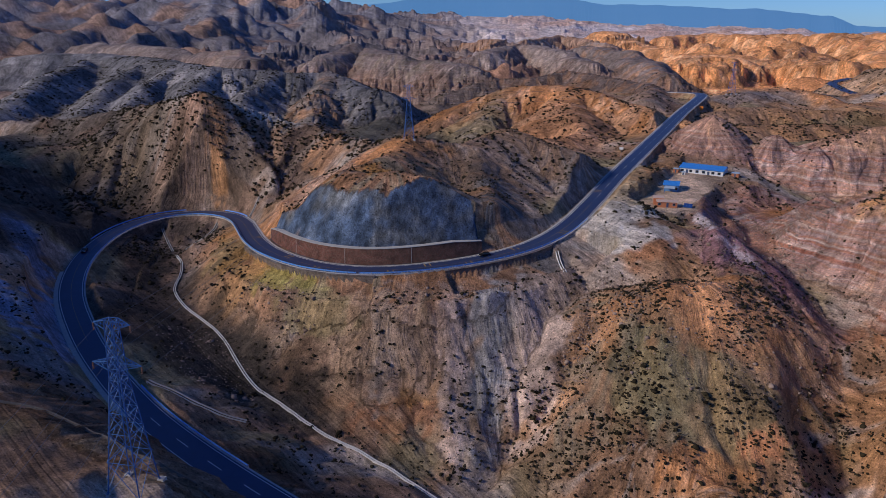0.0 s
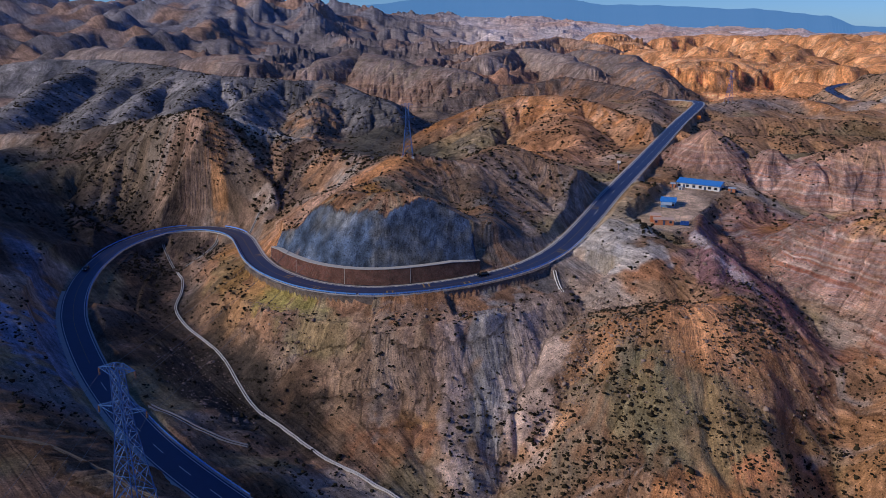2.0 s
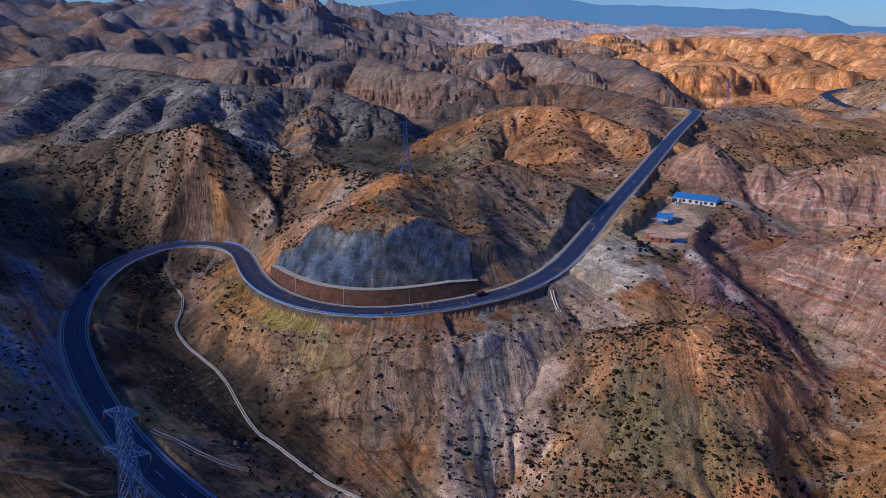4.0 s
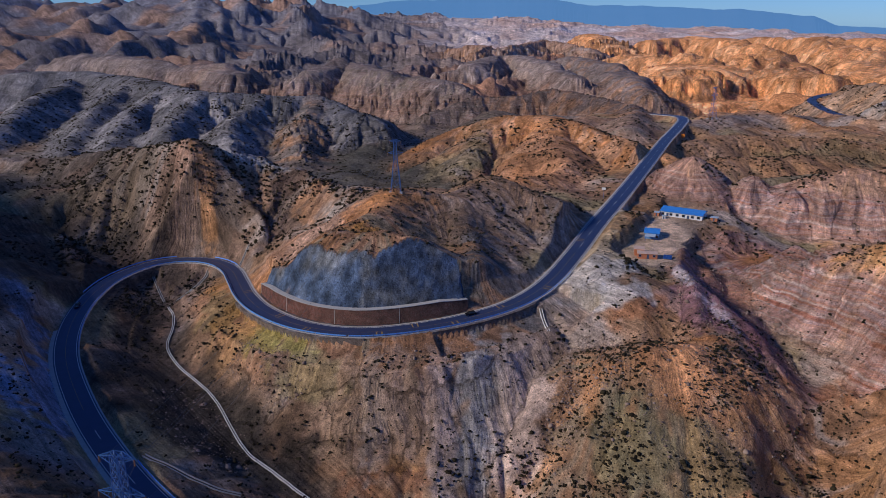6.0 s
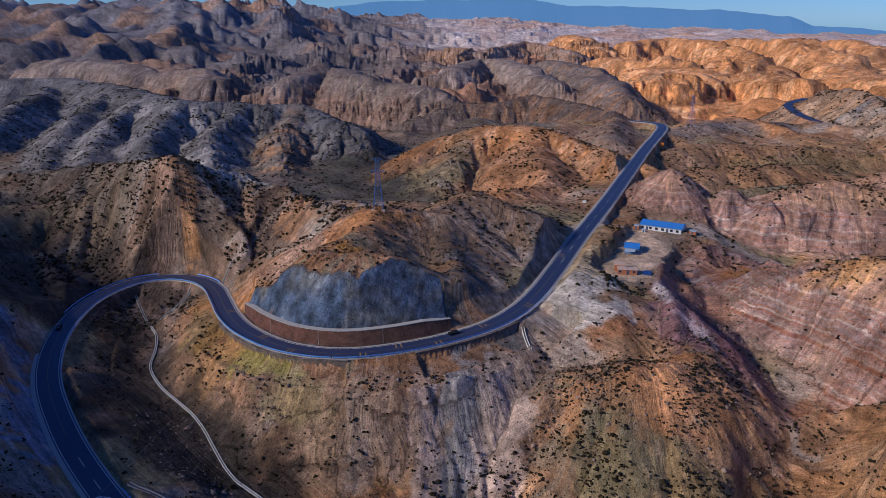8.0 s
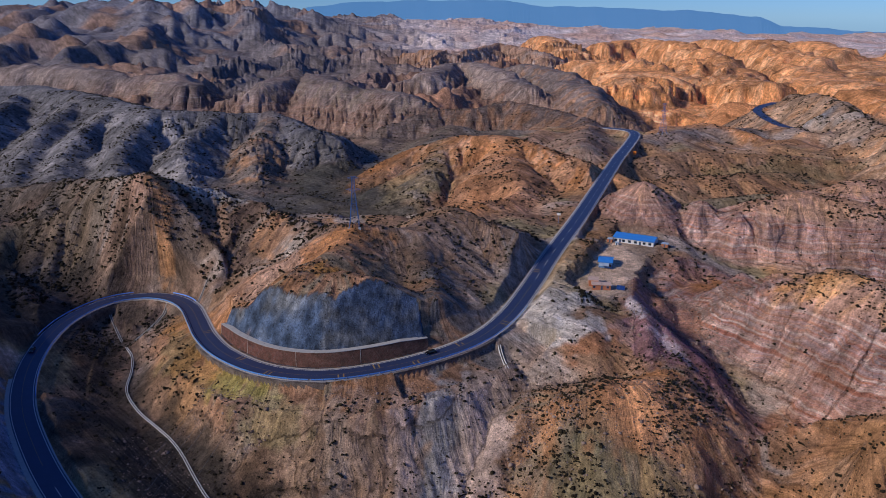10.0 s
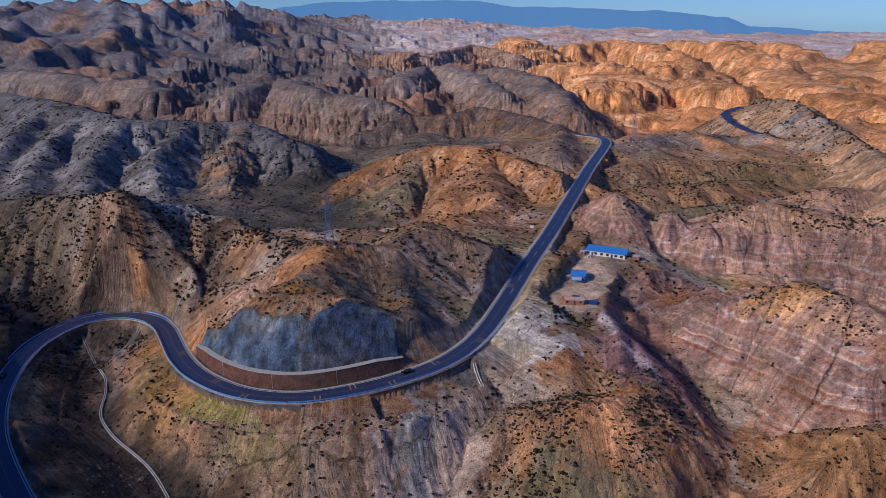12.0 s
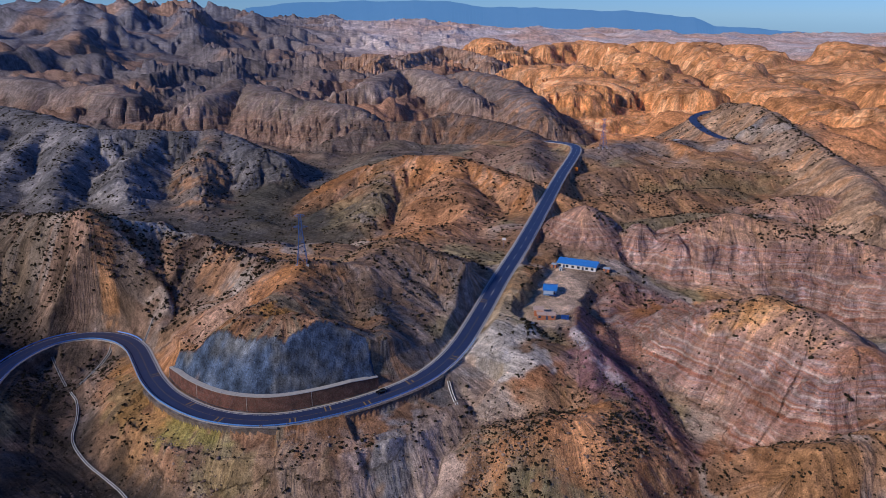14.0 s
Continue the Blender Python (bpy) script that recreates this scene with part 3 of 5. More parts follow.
    h = np.where(vcut < h + 30, -np.logaddexp(-h / 1.5, -vcut / 1.5) * 1.5, h)
    # far cliffs: beds that stand out as steps, and fluted faces
    fl = smooth(650, 1000, dist)
    h += fl * (5 + 6 * smooth(900, 1300, y) * smooth(150, -250, x)) * (ridged(x, y, 150, 3, 61) - 0.55) * (1 - 0.6 * flat)
    q = (h + 3 * fbm(x, y, 200, 2, 62)) / 13.0
    east = smooth(900, 1250, y) * smooth(280, 520, x + 0.12 * (1500 - y)) * (1 - flat)
    small = 13.0 * (smooth(0.35, 0.7, q - np.floor(q)) - (q - np.floor(q)))
    q = (h + 16 * (ridged(x, y, 95, 3, 64) - 0.5) + 8 * fbm(x, y, 260, 2, 65)) / 36.0
    large = 36.0 * (smooth(0.42, 0.66, q - np.floor(q)) - (q - np.floor(q)))
    calm = 1 - 0.85 * smooth(2000, 2800, y)
    h = h + 0.8 * fl * calm * small * (1 - east) + 0.85 * east * large
    return h, col, shr, stra, run_at


def carve(x0, x1, y0, y1, cell, rounds, strength, deepest):
    """Lets rain run down the land and cut it: the change in height, and how much water passes, on a grid."""
    ax, ay = np.arange(x0, x1, cell), np.arange(y0, y1, cell)
    X, Y = np.meshgrid(ax, ay)
    first = natural(X.ravel(), Y.ravel())[0].reshape(X.shape)
    z = first.copy()
    ny, nx = z.shape
    flat_id = np.arange(nx * ny).reshape(ny, nx)
    area = None
    for r in range(rounds):
        best, rec = np.zeros_like(z), flat_id.copy()
        pad = np.pad(z, 1, mode="edge")
        pid = np.pad(flat_id, 1, mode="edge")
        for dy in (-1, 0, 1):
            for dx in (-1, 0, 1):
                if dx or dy:
                    drop = (z - pad[1 + dy:ny + 1 + dy, 1 + dx:nx + 1 + dx]) / math.hypot(dx, dy)
                    m = drop > best
                    best = np.where(m, drop, best)
                    rec = np.where(m, pid[1 + dy:ny + 1 + dy, 1 + dx:nx + 1 + dx], rec)
        order = np.argsort(z.ravel())
        rl = rec.ravel().tolist()
        acc = [1.0] * (nx * ny)
        down = order.tolist()
        for i in reversed(down):
            k = rl[i]
            if k != i:
                acc[k] += acc[i]
        area = np.array(acc) * cell * cell
        pull = (strength * np.clip(area - 8 * cell * cell, 0, 9000.0 * cell) ** 0.45).tolist()
        zl = z.ravel().tolist()
        for i in down:
            k = rl[i]
            if k != i:
                p = pull[i]
                zl[i] = (zl[i] + p * zl[k]) / (1 + p)
        z = np.array(zl).reshape(ny, nx)
        # slopes creep a little
        pad = np.pad(z, 1, mode="edge")
        z = z + 0.08 * (pad[:-2, 1:-1] + pad[2:, 1:-1] + pad[1:-1, :-2] + pad[1:-1, 2:] - 4 * z)
    edge = np.minimum(np.minimum(X - x0, x1 - X), np.minimum(Y - y0, y1 - Y))
    return ax, ay, np.clip(z - first, -deepest, 2) * smooth(5, 60, edge), np.log10(area).reshape(ny, nx) * smooth(5, 60, edge)


def from_grid(grid, ax, ay, x, y):
    c = ax[1] - ax[0]
    u, v = (x - ax[0]) / c, (y - ay[0]) / c
    ok = (u > 0) & (v > 0) & (u < len(ax) - 1.01) & (v < len(ay) - 1.01)
    u, v = np.where(ok, u, 0), np.where(ok, v, 0)
    i, j = u.astype(int), v.astype(int)
    a, b = u - i, v - j
    out = (grid[j, i] * (1 - a) + grid[j, i + 1] * a) * (1 - b) + (grid[j + 1, i] * (1 - a) + grid[j + 1, i + 1] * a) * b
    return np.where(ok, out, 0.0)


CARVED = [carve(-190, 230, 100, 430, 1.1, 4, 0.020, 2.5), carve(-560, 620, 340, 1240, 3.2, 6, 0.05, 7), carve(-1700, 2300, 900, 3700, 11.0, 6, 0.10, 42)]


def height(x, y):
    """The ground's height, rock colour, shrubs and strata at arrays of places."""
    x, y = np.asarray(x, float), np.asarray(y, float)
    h, col, shr, stra, run_at = natural(x, y)
    left = np.ones_like(x)
    for n, (ax, ay, delta, water) in enumerate(CARVED):
        inside = smooth(0, 50, np.minimum(np.minimum(x - ax[0], ax[-1] - x), np.minimum(y - ay[0], ay[-1] - y)))
        w, left = left * inside, left * (1 - inside)
        h = h + w * from_grid(delta, ax, ay, x, y)
        wash = w * smooth(1.6, 3.2, from_grid(water, ax, ay, x, y))
        col = mix(col, col * 0.75 + np.array((0.085, 0.07, 0.058)), (0.7 * wash)[:, None])
        shr = shr * (1 - 0.8 * wash)
    # the road's cutting and bank
    for line, half, cut, bank, reach in ((ROAD, 5.0, 1.15, 0.78, 60), (FAR_ROAD, 6, 1.0, 0.6, 50)):
        d, i = near_line(x, y, line, reach)
        m = d < reach
        zr = line[i[m], 2] - 0.10
        side = (x[m] - line[i[m], 0]) * SIDE[i[m] % len(SIDE), 0] + (y[m] - line[i[m], 1]) * SIDE[i[m] % len(SIDE), 1] if line is ROAD else d[m]
        dd = d[m]
        off = np.maximum(dd - half - 1.0, 0)
        top = zr + cut * off + 8.0 * np.maximum(off - 7, 0)
        if line is ROAD:
            inner = (i[m] > WALL_A) & (i[m] < WALL_B) & (side < 0)
            behind = zr + WALL_H - 0.3 + 2.0 * np.maximum(dd - 9.0, 0)
            top = np.where(inner, np.where(dd > 8.0, behind, zr), top)
        low = zr - bank * np.maximum(dd - half - 0.6, 0) - 2.5 * np.clip(dd - half - 0.8, 0, 1.2)
        new_h = np.clip(h[m], low, top)
        if line is ROAD:
            open_side = (i[m] > OPEN_A) & (i[m] < OPEN_B) & (side > 0)
            fall_off = zr - 0.6 - 0.38 * np.maximum(dd - 5.0, 0) + 2.0 * np.maximum(dd - 22, 0)
            walled = ((i[m] > BANK_A) & (i[m] < BANK_B)) | ((i[m] > BANK_C) & (i[m] < BANK_D))
            fall_off = np.where(walled & (dd > 6.0), np.minimum(fall_off, zr - 3.3 - 0.3 * (dd - 6.0) + 2.0 * np.maximum(dd - 16, 0)), fall_off)
            new_h = np.where(open_side, np.minimum(new_h, fall_off), new_h)
        new_h = np.where(dd < half, zr, new_h)
        cutface = np.where(h[m] > top + 0.05, 1.0, 0.0) * smooth(half + 0.5, half + 1.5, dd)
        if line is ROAD:
            run = i[m].astype(float)
            grout = mix(np.array((0.07, 0.105, 0.175)), np.array((0.155, 0.17, 0.19)), smooth(-0.3, 0.7, fbm(run, dd * 2.4, 17, 5, 91))[:, None]) * np.clip(1.0 + 0.55 * fbm(run, dd * 2.4, 5, 3, 92) + 0.3 * fbm(run, dd * 0.6, 6, 2, 93), 0.45, 1.9)[:, None]
            face = cutface * inner
            col[m] = mix(col[m], grout, face[:, None])
            shr[m] *= 1 - np.maximum(cutface * (off < 8), face)
            run_at[m] = mix(run_at[m], 0.22 * run, face)
            stra[m] *= 1 - face
        h[m] = new_h
    # the yard by the houses
    ux, uy = (97 - 128) / 60.5, (312 - 364) / 60.5
    along = np.clip((x - 128) * ux + (y - 364) * uy, -12, 64)
    away = np.hypot(x - 128 - along * ux, y - 364 - along * uy)
    yard = 1 - smooth(11, 16, away + 2.5 * fbm(x, y, 9, 2, 97))
    h = mix(h, 57.4 - 0.038 * along + 0.15 * fbm(x, y, 8, 2, 9), yard)
    col = mix(col, np.array((0.48, 0.36, 0.27)), (0.85 * yard)[:, None])
    shr, stra, run_at = shr * (1 - yard), stra * (1 - yard), mix(run_at, 0.12 * x, yard)
    # tower footing
    pad = 1 - smooth(4, 9, np.hypot(x + 55, y - 113))
    h = mix(h, 51.0, pad)
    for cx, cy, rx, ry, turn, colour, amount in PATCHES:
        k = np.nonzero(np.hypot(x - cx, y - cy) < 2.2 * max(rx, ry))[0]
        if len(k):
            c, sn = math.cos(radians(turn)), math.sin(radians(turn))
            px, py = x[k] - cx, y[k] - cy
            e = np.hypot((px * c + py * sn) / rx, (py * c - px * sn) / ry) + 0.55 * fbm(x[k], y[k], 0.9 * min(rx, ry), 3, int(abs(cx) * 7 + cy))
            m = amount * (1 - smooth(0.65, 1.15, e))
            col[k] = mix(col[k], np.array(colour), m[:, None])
    return h, col, shr, stra, run_at


# ---- materials ----
def material(name, build):
    m = bpy.data.materials.new(name)
    m.use_nodes = True
    t = m.node_tree
    build(t.nodes, t.links, t.nodes["Principled BSDF"])
    return m


def node(ns, kind, **values):
    n = ns.new(kind)
    for k, v in values.items():
        n.inputs[k].default_value = v
    return n


def plain(name, colour, rough=0.7, metal=0.0, vary=0.25, size=3.0, bump=0.15):
    def build(ns, ln, b):
        tc = ns.new("ShaderNodeTexCoord")
        n1 = node(ns, "ShaderNodeTexNoise", Scale=size, Detail=6.0)
        ln.new(tc.outputs["Object"], n1.inputs["Vector"])
        r = node(ns, "ShaderNodeMapRange")
        r.inputs[3].default_value, r.inputs[4].default_value = 1 - vary, 1 + vary
        ln.new(n1.outputs[0], r.inputs[0])
        mul = ns.new("ShaderNodeMix")
        mul.data_type, mul.blend_type = "RGBA", "MULTIPLY"
        mul.inputs[0].default_value = 1.0
        mul.inputs[6].default_value = (*colour, 1)
        ln.new(r.outputs[0], mul.inputs[7])
        ln.new(mul.outputs[2], b.inputs["Base Color"])
        b.inputs["Roughness"].default_value, b.inputs["Metallic"].default_value = rough, metal
        bp = node(ns, "ShaderNodeBump", Strength=bump, Distance=0.05)
        n2 = node(ns, "ShaderNodeTexNoise", Scale=size * 8, Detail=4.0)
        ln.new(tc.outputs["Object"], n2.inputs["Vector"])
        ln.new(n2.outputs[0], bp.inputs["Height"])
        ln.new(bp.outputs[0], b.inputs["Normal"])
    return material(name, build)


def ground_nodes(ns, ln, b):
    at = ns.new("ShaderNodeAttribute")
    at.attribute_name = "rock"
    geo = ns.new("ShaderNodeNewGeometry")
    st = ns.new("ShaderNodeAttribute")
    st.attribute_name = "strata"

    def noise_at(size, detail=5.0, rough=0.6):
        n = node(ns, "ShaderNodeTexNoise", Scale=1.0 / size, Detail=detail, Roughness=rough)
        ln.new(geo.outputs["Position"], n.inputs["Vector"])
        return n

    def mul(a, fac_socket, lo, hi, w0=0.3, w1=0.7):
        r = ns.new("ShaderNodeMapRange")
        r.inputs[1].default_value, r.inputs[2].default_value = w0, w1
        r.inputs[3].default_value, r.inputs[4].default_value = lo, hi
        ln.new(fac_socket, r.inputs[0])
        m = ns.new("ShaderNodeMix")
        m.data_type, m.blend_type = "RGBA", "MULTIPLY"
        m.inputs[0].default_value = 1.0
        ln.new(a, m.inputs[6])
        ln.new(r.outputs[0], m.inputs[7])
        return m.outputs[2]

    # beds of rock: bands by height, warped
    sep = ns.new("ShaderNodeSeparateXYZ")
    ln.new(geo.outputs["Position"], sep.inputs[0])
    warp = noise_at(40, 3)
    add = ns.new("ShaderNodeMath")
    add.operation = "MULTIPLY_ADD"
    add.inputs[1].default_value = 9.0
    ln.new(warp.outputs[0], add.inputs[0])
    dip = ns.new("ShaderNodeMath")
    dip.operation = "MULTIPLY_ADD"
    dip.inputs[1].default_value = 0.015
    ln.new(sep.outputs[0], dip.inputs[0])
    ln.new(sep.outputs[2], dip.inputs[2])
    ln.new(dip.outputs[0], add.inputs[2])
    ramp_in = ns.new("ShaderNodeMath")
    ramp_in.operation = "MULTIPLY"
    ramp_in.inputs[1].default_value = 1 / 1.5
    ln.new(add.outputs[0], ramp_in.inputs[0])
    bed = ns.new("ShaderNodeTexNoise")
    bed.noise_dimensions = "1D"
    bed.inputs["Scale"].default_value, bed.inputs["Detail"].default_value = 1.0, 4.0
    ln.new(ramp_in.outputs[0], bed.inputs["W"])
    ramp = ns.new("ShaderNodeValToRGB")
    els = ramp.color_ramp.elements
    els[0].position, els[0].color = 0.30, (0.26, 0.10, 0.07, 1)
    els[1].position, els[1].color = 0.70, (0.55, 0.44, 0.39, 1)
    for p, c in ((0.37, (0.42, 0.20, 0.13, 1)), (0.43, (0.28, 0.19, 0.20, 1)), (0.48, (0.46, 0.27, 0.20, 1)), (0.52, (0.30, 0.16, 0.125, 1)), (0.57, (0.33, 0.245, 0.25, 1)), (0.62, (0.46, 0.32, 0.25, 1))):
        e = els.new(p)
        e.color = c
    ln.new(bed.outputs[0], ramp.inputs[0])
    m0 = ns.new("ShaderNodeMix")
    m0.data_type = "RGBA"
    f = ns.new("ShaderNodeMath")
    f.operation = "MULTIPLY"
    f.inputs[1].default_value = 0.78
    ln.new(st.outputs["Fac"], f.inputs[0])
    ln.new(f.outputs[0], m0.inputs[0])
    ln.new(at.outputs["Color"], m0.inputs[6])
    ln.new(ramp.outputs[0], m0.inputs[7])
    # salt crust and rust on the banded clays
    base = m0.outputs[2]
    for size, seed_shift, lo, hi, colour, amount in ((7.5, 0.0, 0.54, 0.66, (0.66, 0.61, 0.61, 1), 0.22), (11.0, 60.0, 0.52, 0.66, (0.30, 0.11, 0.075, 1), 0.28), (6.0, 140.0, 0.55, 0.68, (0.26, 0.17, 0.20, 1), 0.22)):
        ofs = ns.new("ShaderNodeVectorMath")
        ofs.inputs[1].default_value = (seed_shift, seed_shift, 0)
        ln.new(geo.outputs["Position"], ofs.inputs[0])
        nn = node(ns, "ShaderNodeTexNoise", Scale=1.0 / size, Detail=7.0, Roughness=0.65)
        ln.new(ofs.outputs[0], nn.inputs["Vector"])
        rr = ns.new("ShaderNodeMapRange")
        rr.inputs[1].default_value, rr.inputs[2].default_value, rr.inputs[4].default_value = lo, hi, amount
        ln.new(nn.outputs[0], rr.inputs[0])
        mm = ns.new("ShaderNodeMath")
        mm.operation = "MULTIPLY"
        ln.new(rr.outputs[0], mm.inputs[0])
        ln.new(st.outputs["Fac"], mm.inputs[1])
        mx = ns.new("ShaderNodeMix")
        mx.data_type = "RGBA"
        ln.new(mm.outputs[0], mx.inputs[0])
        ln.new(base, mx.inputs[6])
        mx.inputs[7].default_value = colour
        base = mx.outputs[2]
    # rills and washed streaks run straight down the slopes
    al = ns.new("ShaderNodeAttribute")
    al.attribute_name = "along"

    def streaks(wide, long, detail):
        co = ns.new("ShaderNodeCombineXYZ")
        for k, (sock, size) in enumerate(((al.outputs["Fac"], wide), (sep.outputs[2], long))):
            m = ns.new("ShaderNodeMath")
            m.operation = "MULTIPLY"
            m.inputs[1].default_value = 1.0 / size
            ln.new(sock, m.inputs[0])
            ln.new(m.outputs[0], co.inputs[k])
        n = node(ns, "ShaderNodeTexNoise", Scale=1.0, Detail=detail, Roughness=0.62)
        ln.new(co.outputs[0], n.inputs["Vector"])
        return n.outputs[0]

    rill, wash = streaks(1.5, 14.0, 3.0), streaks(6.0, 40.0, 3.0)
    c = mul(base, noise_at(75, 7, 0.66).outputs[0], 0.70, 1.30)
    c = mul(c, noise_at(16, 6, 0.65).outputs[0], 0.62, 1.36)
    c = mul(c, wash, 0.70, 1.30)
    c = mul(c, rill, 0.66, 1.34)
    c = mul(c, noise_at(3.0, 8, 0.72).outputs[0], 0.46, 1.46)
    c = mul(c, noise_at(0.5, 4, 0.7).outputs[0], 0.58, 1.42)
    # pebbles and tufts
    vo = node(ns, "ShaderNodeTexVoronoi", Scale=0.75)
    ln.new(geo.outputs["Position"], vo.inputs["Vector"])
    c = mul(c, vo.outputs["Distance"], 0.35, 1.0, 0.10, 0.24)
    vo2 = node(ns, "ShaderNodeTexVoronoi", Scale=1.9)
    ln.new(geo.outputs["Position"], vo2.inputs["Vector"])
    c = mul(c, vo2.outputs["Distance"], 1.5, 1.0, 0.12, 0.26)
    ln.new(c, b.inputs["Base Color"])
    b.inputs["Roughness"].default_value = 0.95
    b.inputs["Specular IOR Level"].default_value = 0.15
    bb = node(ns, "ShaderNodeBump", Strength=0.5, Distance=3.5)
    ln.new(noise_at(38.0, 9, 0.62).outputs[0], bb.inputs["Height"])
    b0 = node(ns, "ShaderNodeBump", Strength=0.8, Distance=1.1)
    ln.new(bb.outputs[0], b0.inputs["Normal"])
    ln.new(noise_at(9.0, 6, 0.6).outputs[0], b0.inputs["Height"])
    b1 = node(ns, "ShaderNodeBump", Strength=0.9, Distance=0.9)
    ln.new(noise_at(2.6, 9, 0.72).outputs[0], b1.inputs["Height"])
    ln.new(b0.outputs[0], b1.inputs["Normal"])
    b2 = node(ns, "ShaderNodeBump", Strength=0.9, Distance=0.8)
    ln.new(rill, b2.inputs["Height"])
    ln.new(b1.outputs[0], b2.inputs["Normal"])
    ln.new(b2.outputs[0], b.inputs["Normal"])


GROUND = material("badland_ground", ground_nodes)
ASPHALT = plain("asphalt", (0.026, 0.044, 0.115), 0.5, 0, 0.25, 0.35, 0.1)
WHITE = plain("road_paint", (0.70, 0.70, 0.68), 0.6, 0, 0.15, 2)
YELLOW = plain("yellow_paint", (0.30, 0.20, 0.08), 0.6, 0, 0.2, 2)
CONCRETE = plain("concrete", (0.44, 0.435, 0.43), 0.85, 0, 0.3, 0.8, 0.3)
STEEL = plain("blue_grey_steel", (0.045, 0.14, 0.38), 0.55, 0.1, 0.15, 2)
RAIL = plain("blue_rail", (0.12, 0.34, 0.86), 0.45, 0.1, 0.15, 2)
ROOF = plain("blue_sheet_roof", (0.04, 0.25, 0.72), 0.4, 0, 0.12, 0.6, 0.05)
WALL_WHITE = plain("white_panel", (0.66, 0.67, 0.68), 0.6, 0, 0.1, 1.0)
BRICK = plain("red_brick", (0.42, 0.16, 0.08), 0.85, 0, 0.25, 2.0)
PALE_CONCRETE = plain("pale_concrete", (0.72, 0.71, 0.70), 0.85, 0, 0.25, 0.8, 0.3)
DRAIN_FLOOR = plain("silted_concrete", (0.13, 0.115, 0.10), 0.9, 0, 0.4, 1.0, 0.3)
POST = plain("pale_post", (0.42, 0.48, 0.56), 0.5, 0.2, 0.15, 2)
WIRE = plain("wire", (0.13, 0.14, 0.16), 0.5, 0.5, 0.05, 1)
CERAMIC = plain("ceramic", (0.16, 0.08, 0.05), 0.3, 0, 0.1, 2)
GLASS = plain("dark_glass", (0.02, 0.025, 0.03), 0.1, 0, 0.05, 1, 0.0)
FRAME_BLUE = plain("blue_frame", (0.10, 0.20, 0.42), 0.5, 0, 0.1, 2)
DOOR = plain("dark_blue_door", (0.04, 0.07, 0.14), 0.5, 0, 0.15, 2)
SHED_WALL = plain("shed_wall", (0.12, 0.26, 0.50), 0.55, 0, 0.15, 1)
PALE_SHEET = plain("pale_blue_sheet", (0.42, 0.52, 0.62), 0.5, 0, 0.2, 1)
ROOF_BEIGE = plain("beige_clay_roof", (0.62, 0.45, 0.37), 0.9, 0, 0.25, 0.8)
SOLAR = plain("solar_cells", (0.02, 0.06, 0.22), 0.2, 0, 0.1, 2, 0.0)
SIGN_ORANGE = plain("orange_sign", (0.85, 0.25, 0.03), 0.5, 0, 0.1, 1)
CAR_DARK = plain("dark_car_paint", (0.035, 0.04, 0.05), 0.25, 0.3, 0.05, 1, 0.0)
CAR_BLACK = plain("black_car_paint", (0.012, 0.013, 0.016), 0.2, 0.2, 0.05, 1, 0.0)
TYRE = plain("tyre", (0.02, 0.02, 0.02), 0.9, 0, 0.1, 4)
LAMP_RED = plain("red_lens", (0.4, 0.02, 0.02), 0.3, 0, 0.05, 1)


def masonry_nodes(colour, joint, sx):
    def build(ns, ln, b):
        geo = ns.new("ShaderNodeNewGeometry")
        sep, com = ns.new("ShaderNodeSeparateXYZ"), ns.new("ShaderNodeCombineXYZ")
        add = ns.new("ShaderNodeMath")
        ln.new(geo.outputs["Position"], sep.inputs[0])
        ln.new(sep.outputs[0], add.inputs[0])
        ln.new(sep.outputs[1], add.inputs[1])
        ln.new(add.outputs[0], com.inputs[0])
        ln.new(sep.outputs[2], com.inputs[1])
        br = node(ns, "ShaderNodeTexBrick", Scale=sx)
        br.inputs["Color1"].default_value = (*colour, 1)
        br.inputs["Color2"].default_value = (*[c * 0.6 for c in colour], 1)
        br.inputs["Mortar"].default_value = (*joint, 1)
        br.inputs["Mortar Size"].default_value = 0.035
        ln.new(com.outputs[0], br.inputs["Vector"])
        n = node(ns, "ShaderNodeTexNoise", Scale=0.35, Detail=8.0, Roughness=0.7)
        ln.new(geo.outputs["Position"], n.inputs["Vector"])
        r = ns.new("ShaderNodeMapRange")
        r.inputs[1].default_value, r.inputs[2].default_value = 0.3, 0.7
        r.inputs[3].default_value, r.inputs[4].default_value = 0.42, 1.5
        ln.new(n.outputs[0], r.inputs[0])
        m = ns.new("ShaderNodeMix")
        m.data_type, m.blend_type = "RGBA", "MULTIPLY"
        m.inputs[0].default_value = 1.0
        ln.new(br.outputs[0], m.inputs[6])
        ln.new(r.outputs[0], m.inputs[7])
        ln.new(m.outputs[2], b.inputs["Base Color"])
        b.inputs["Roughness"].default_value = 0.9
        bp = node(ns, "ShaderNodeBump", Strength=0.6, Distance=0.08)
        ln.new(br.outputs[1], bp.inputs["Height"])
        bp.invert = True
        ln.new(bp.outputs[0], b.inputs["Normal"])
    return build


MASONRY = material("red_masonry", masonry_nodes((0.175, 0.062, 0.048), (0.17, 0.11, 0.09), 1.4))
BANK_WALL = material("bank_masonry", masonry_nodes((0.17, 0.13, 0.115), (0.20, 0.18, 0.17), 1.1))


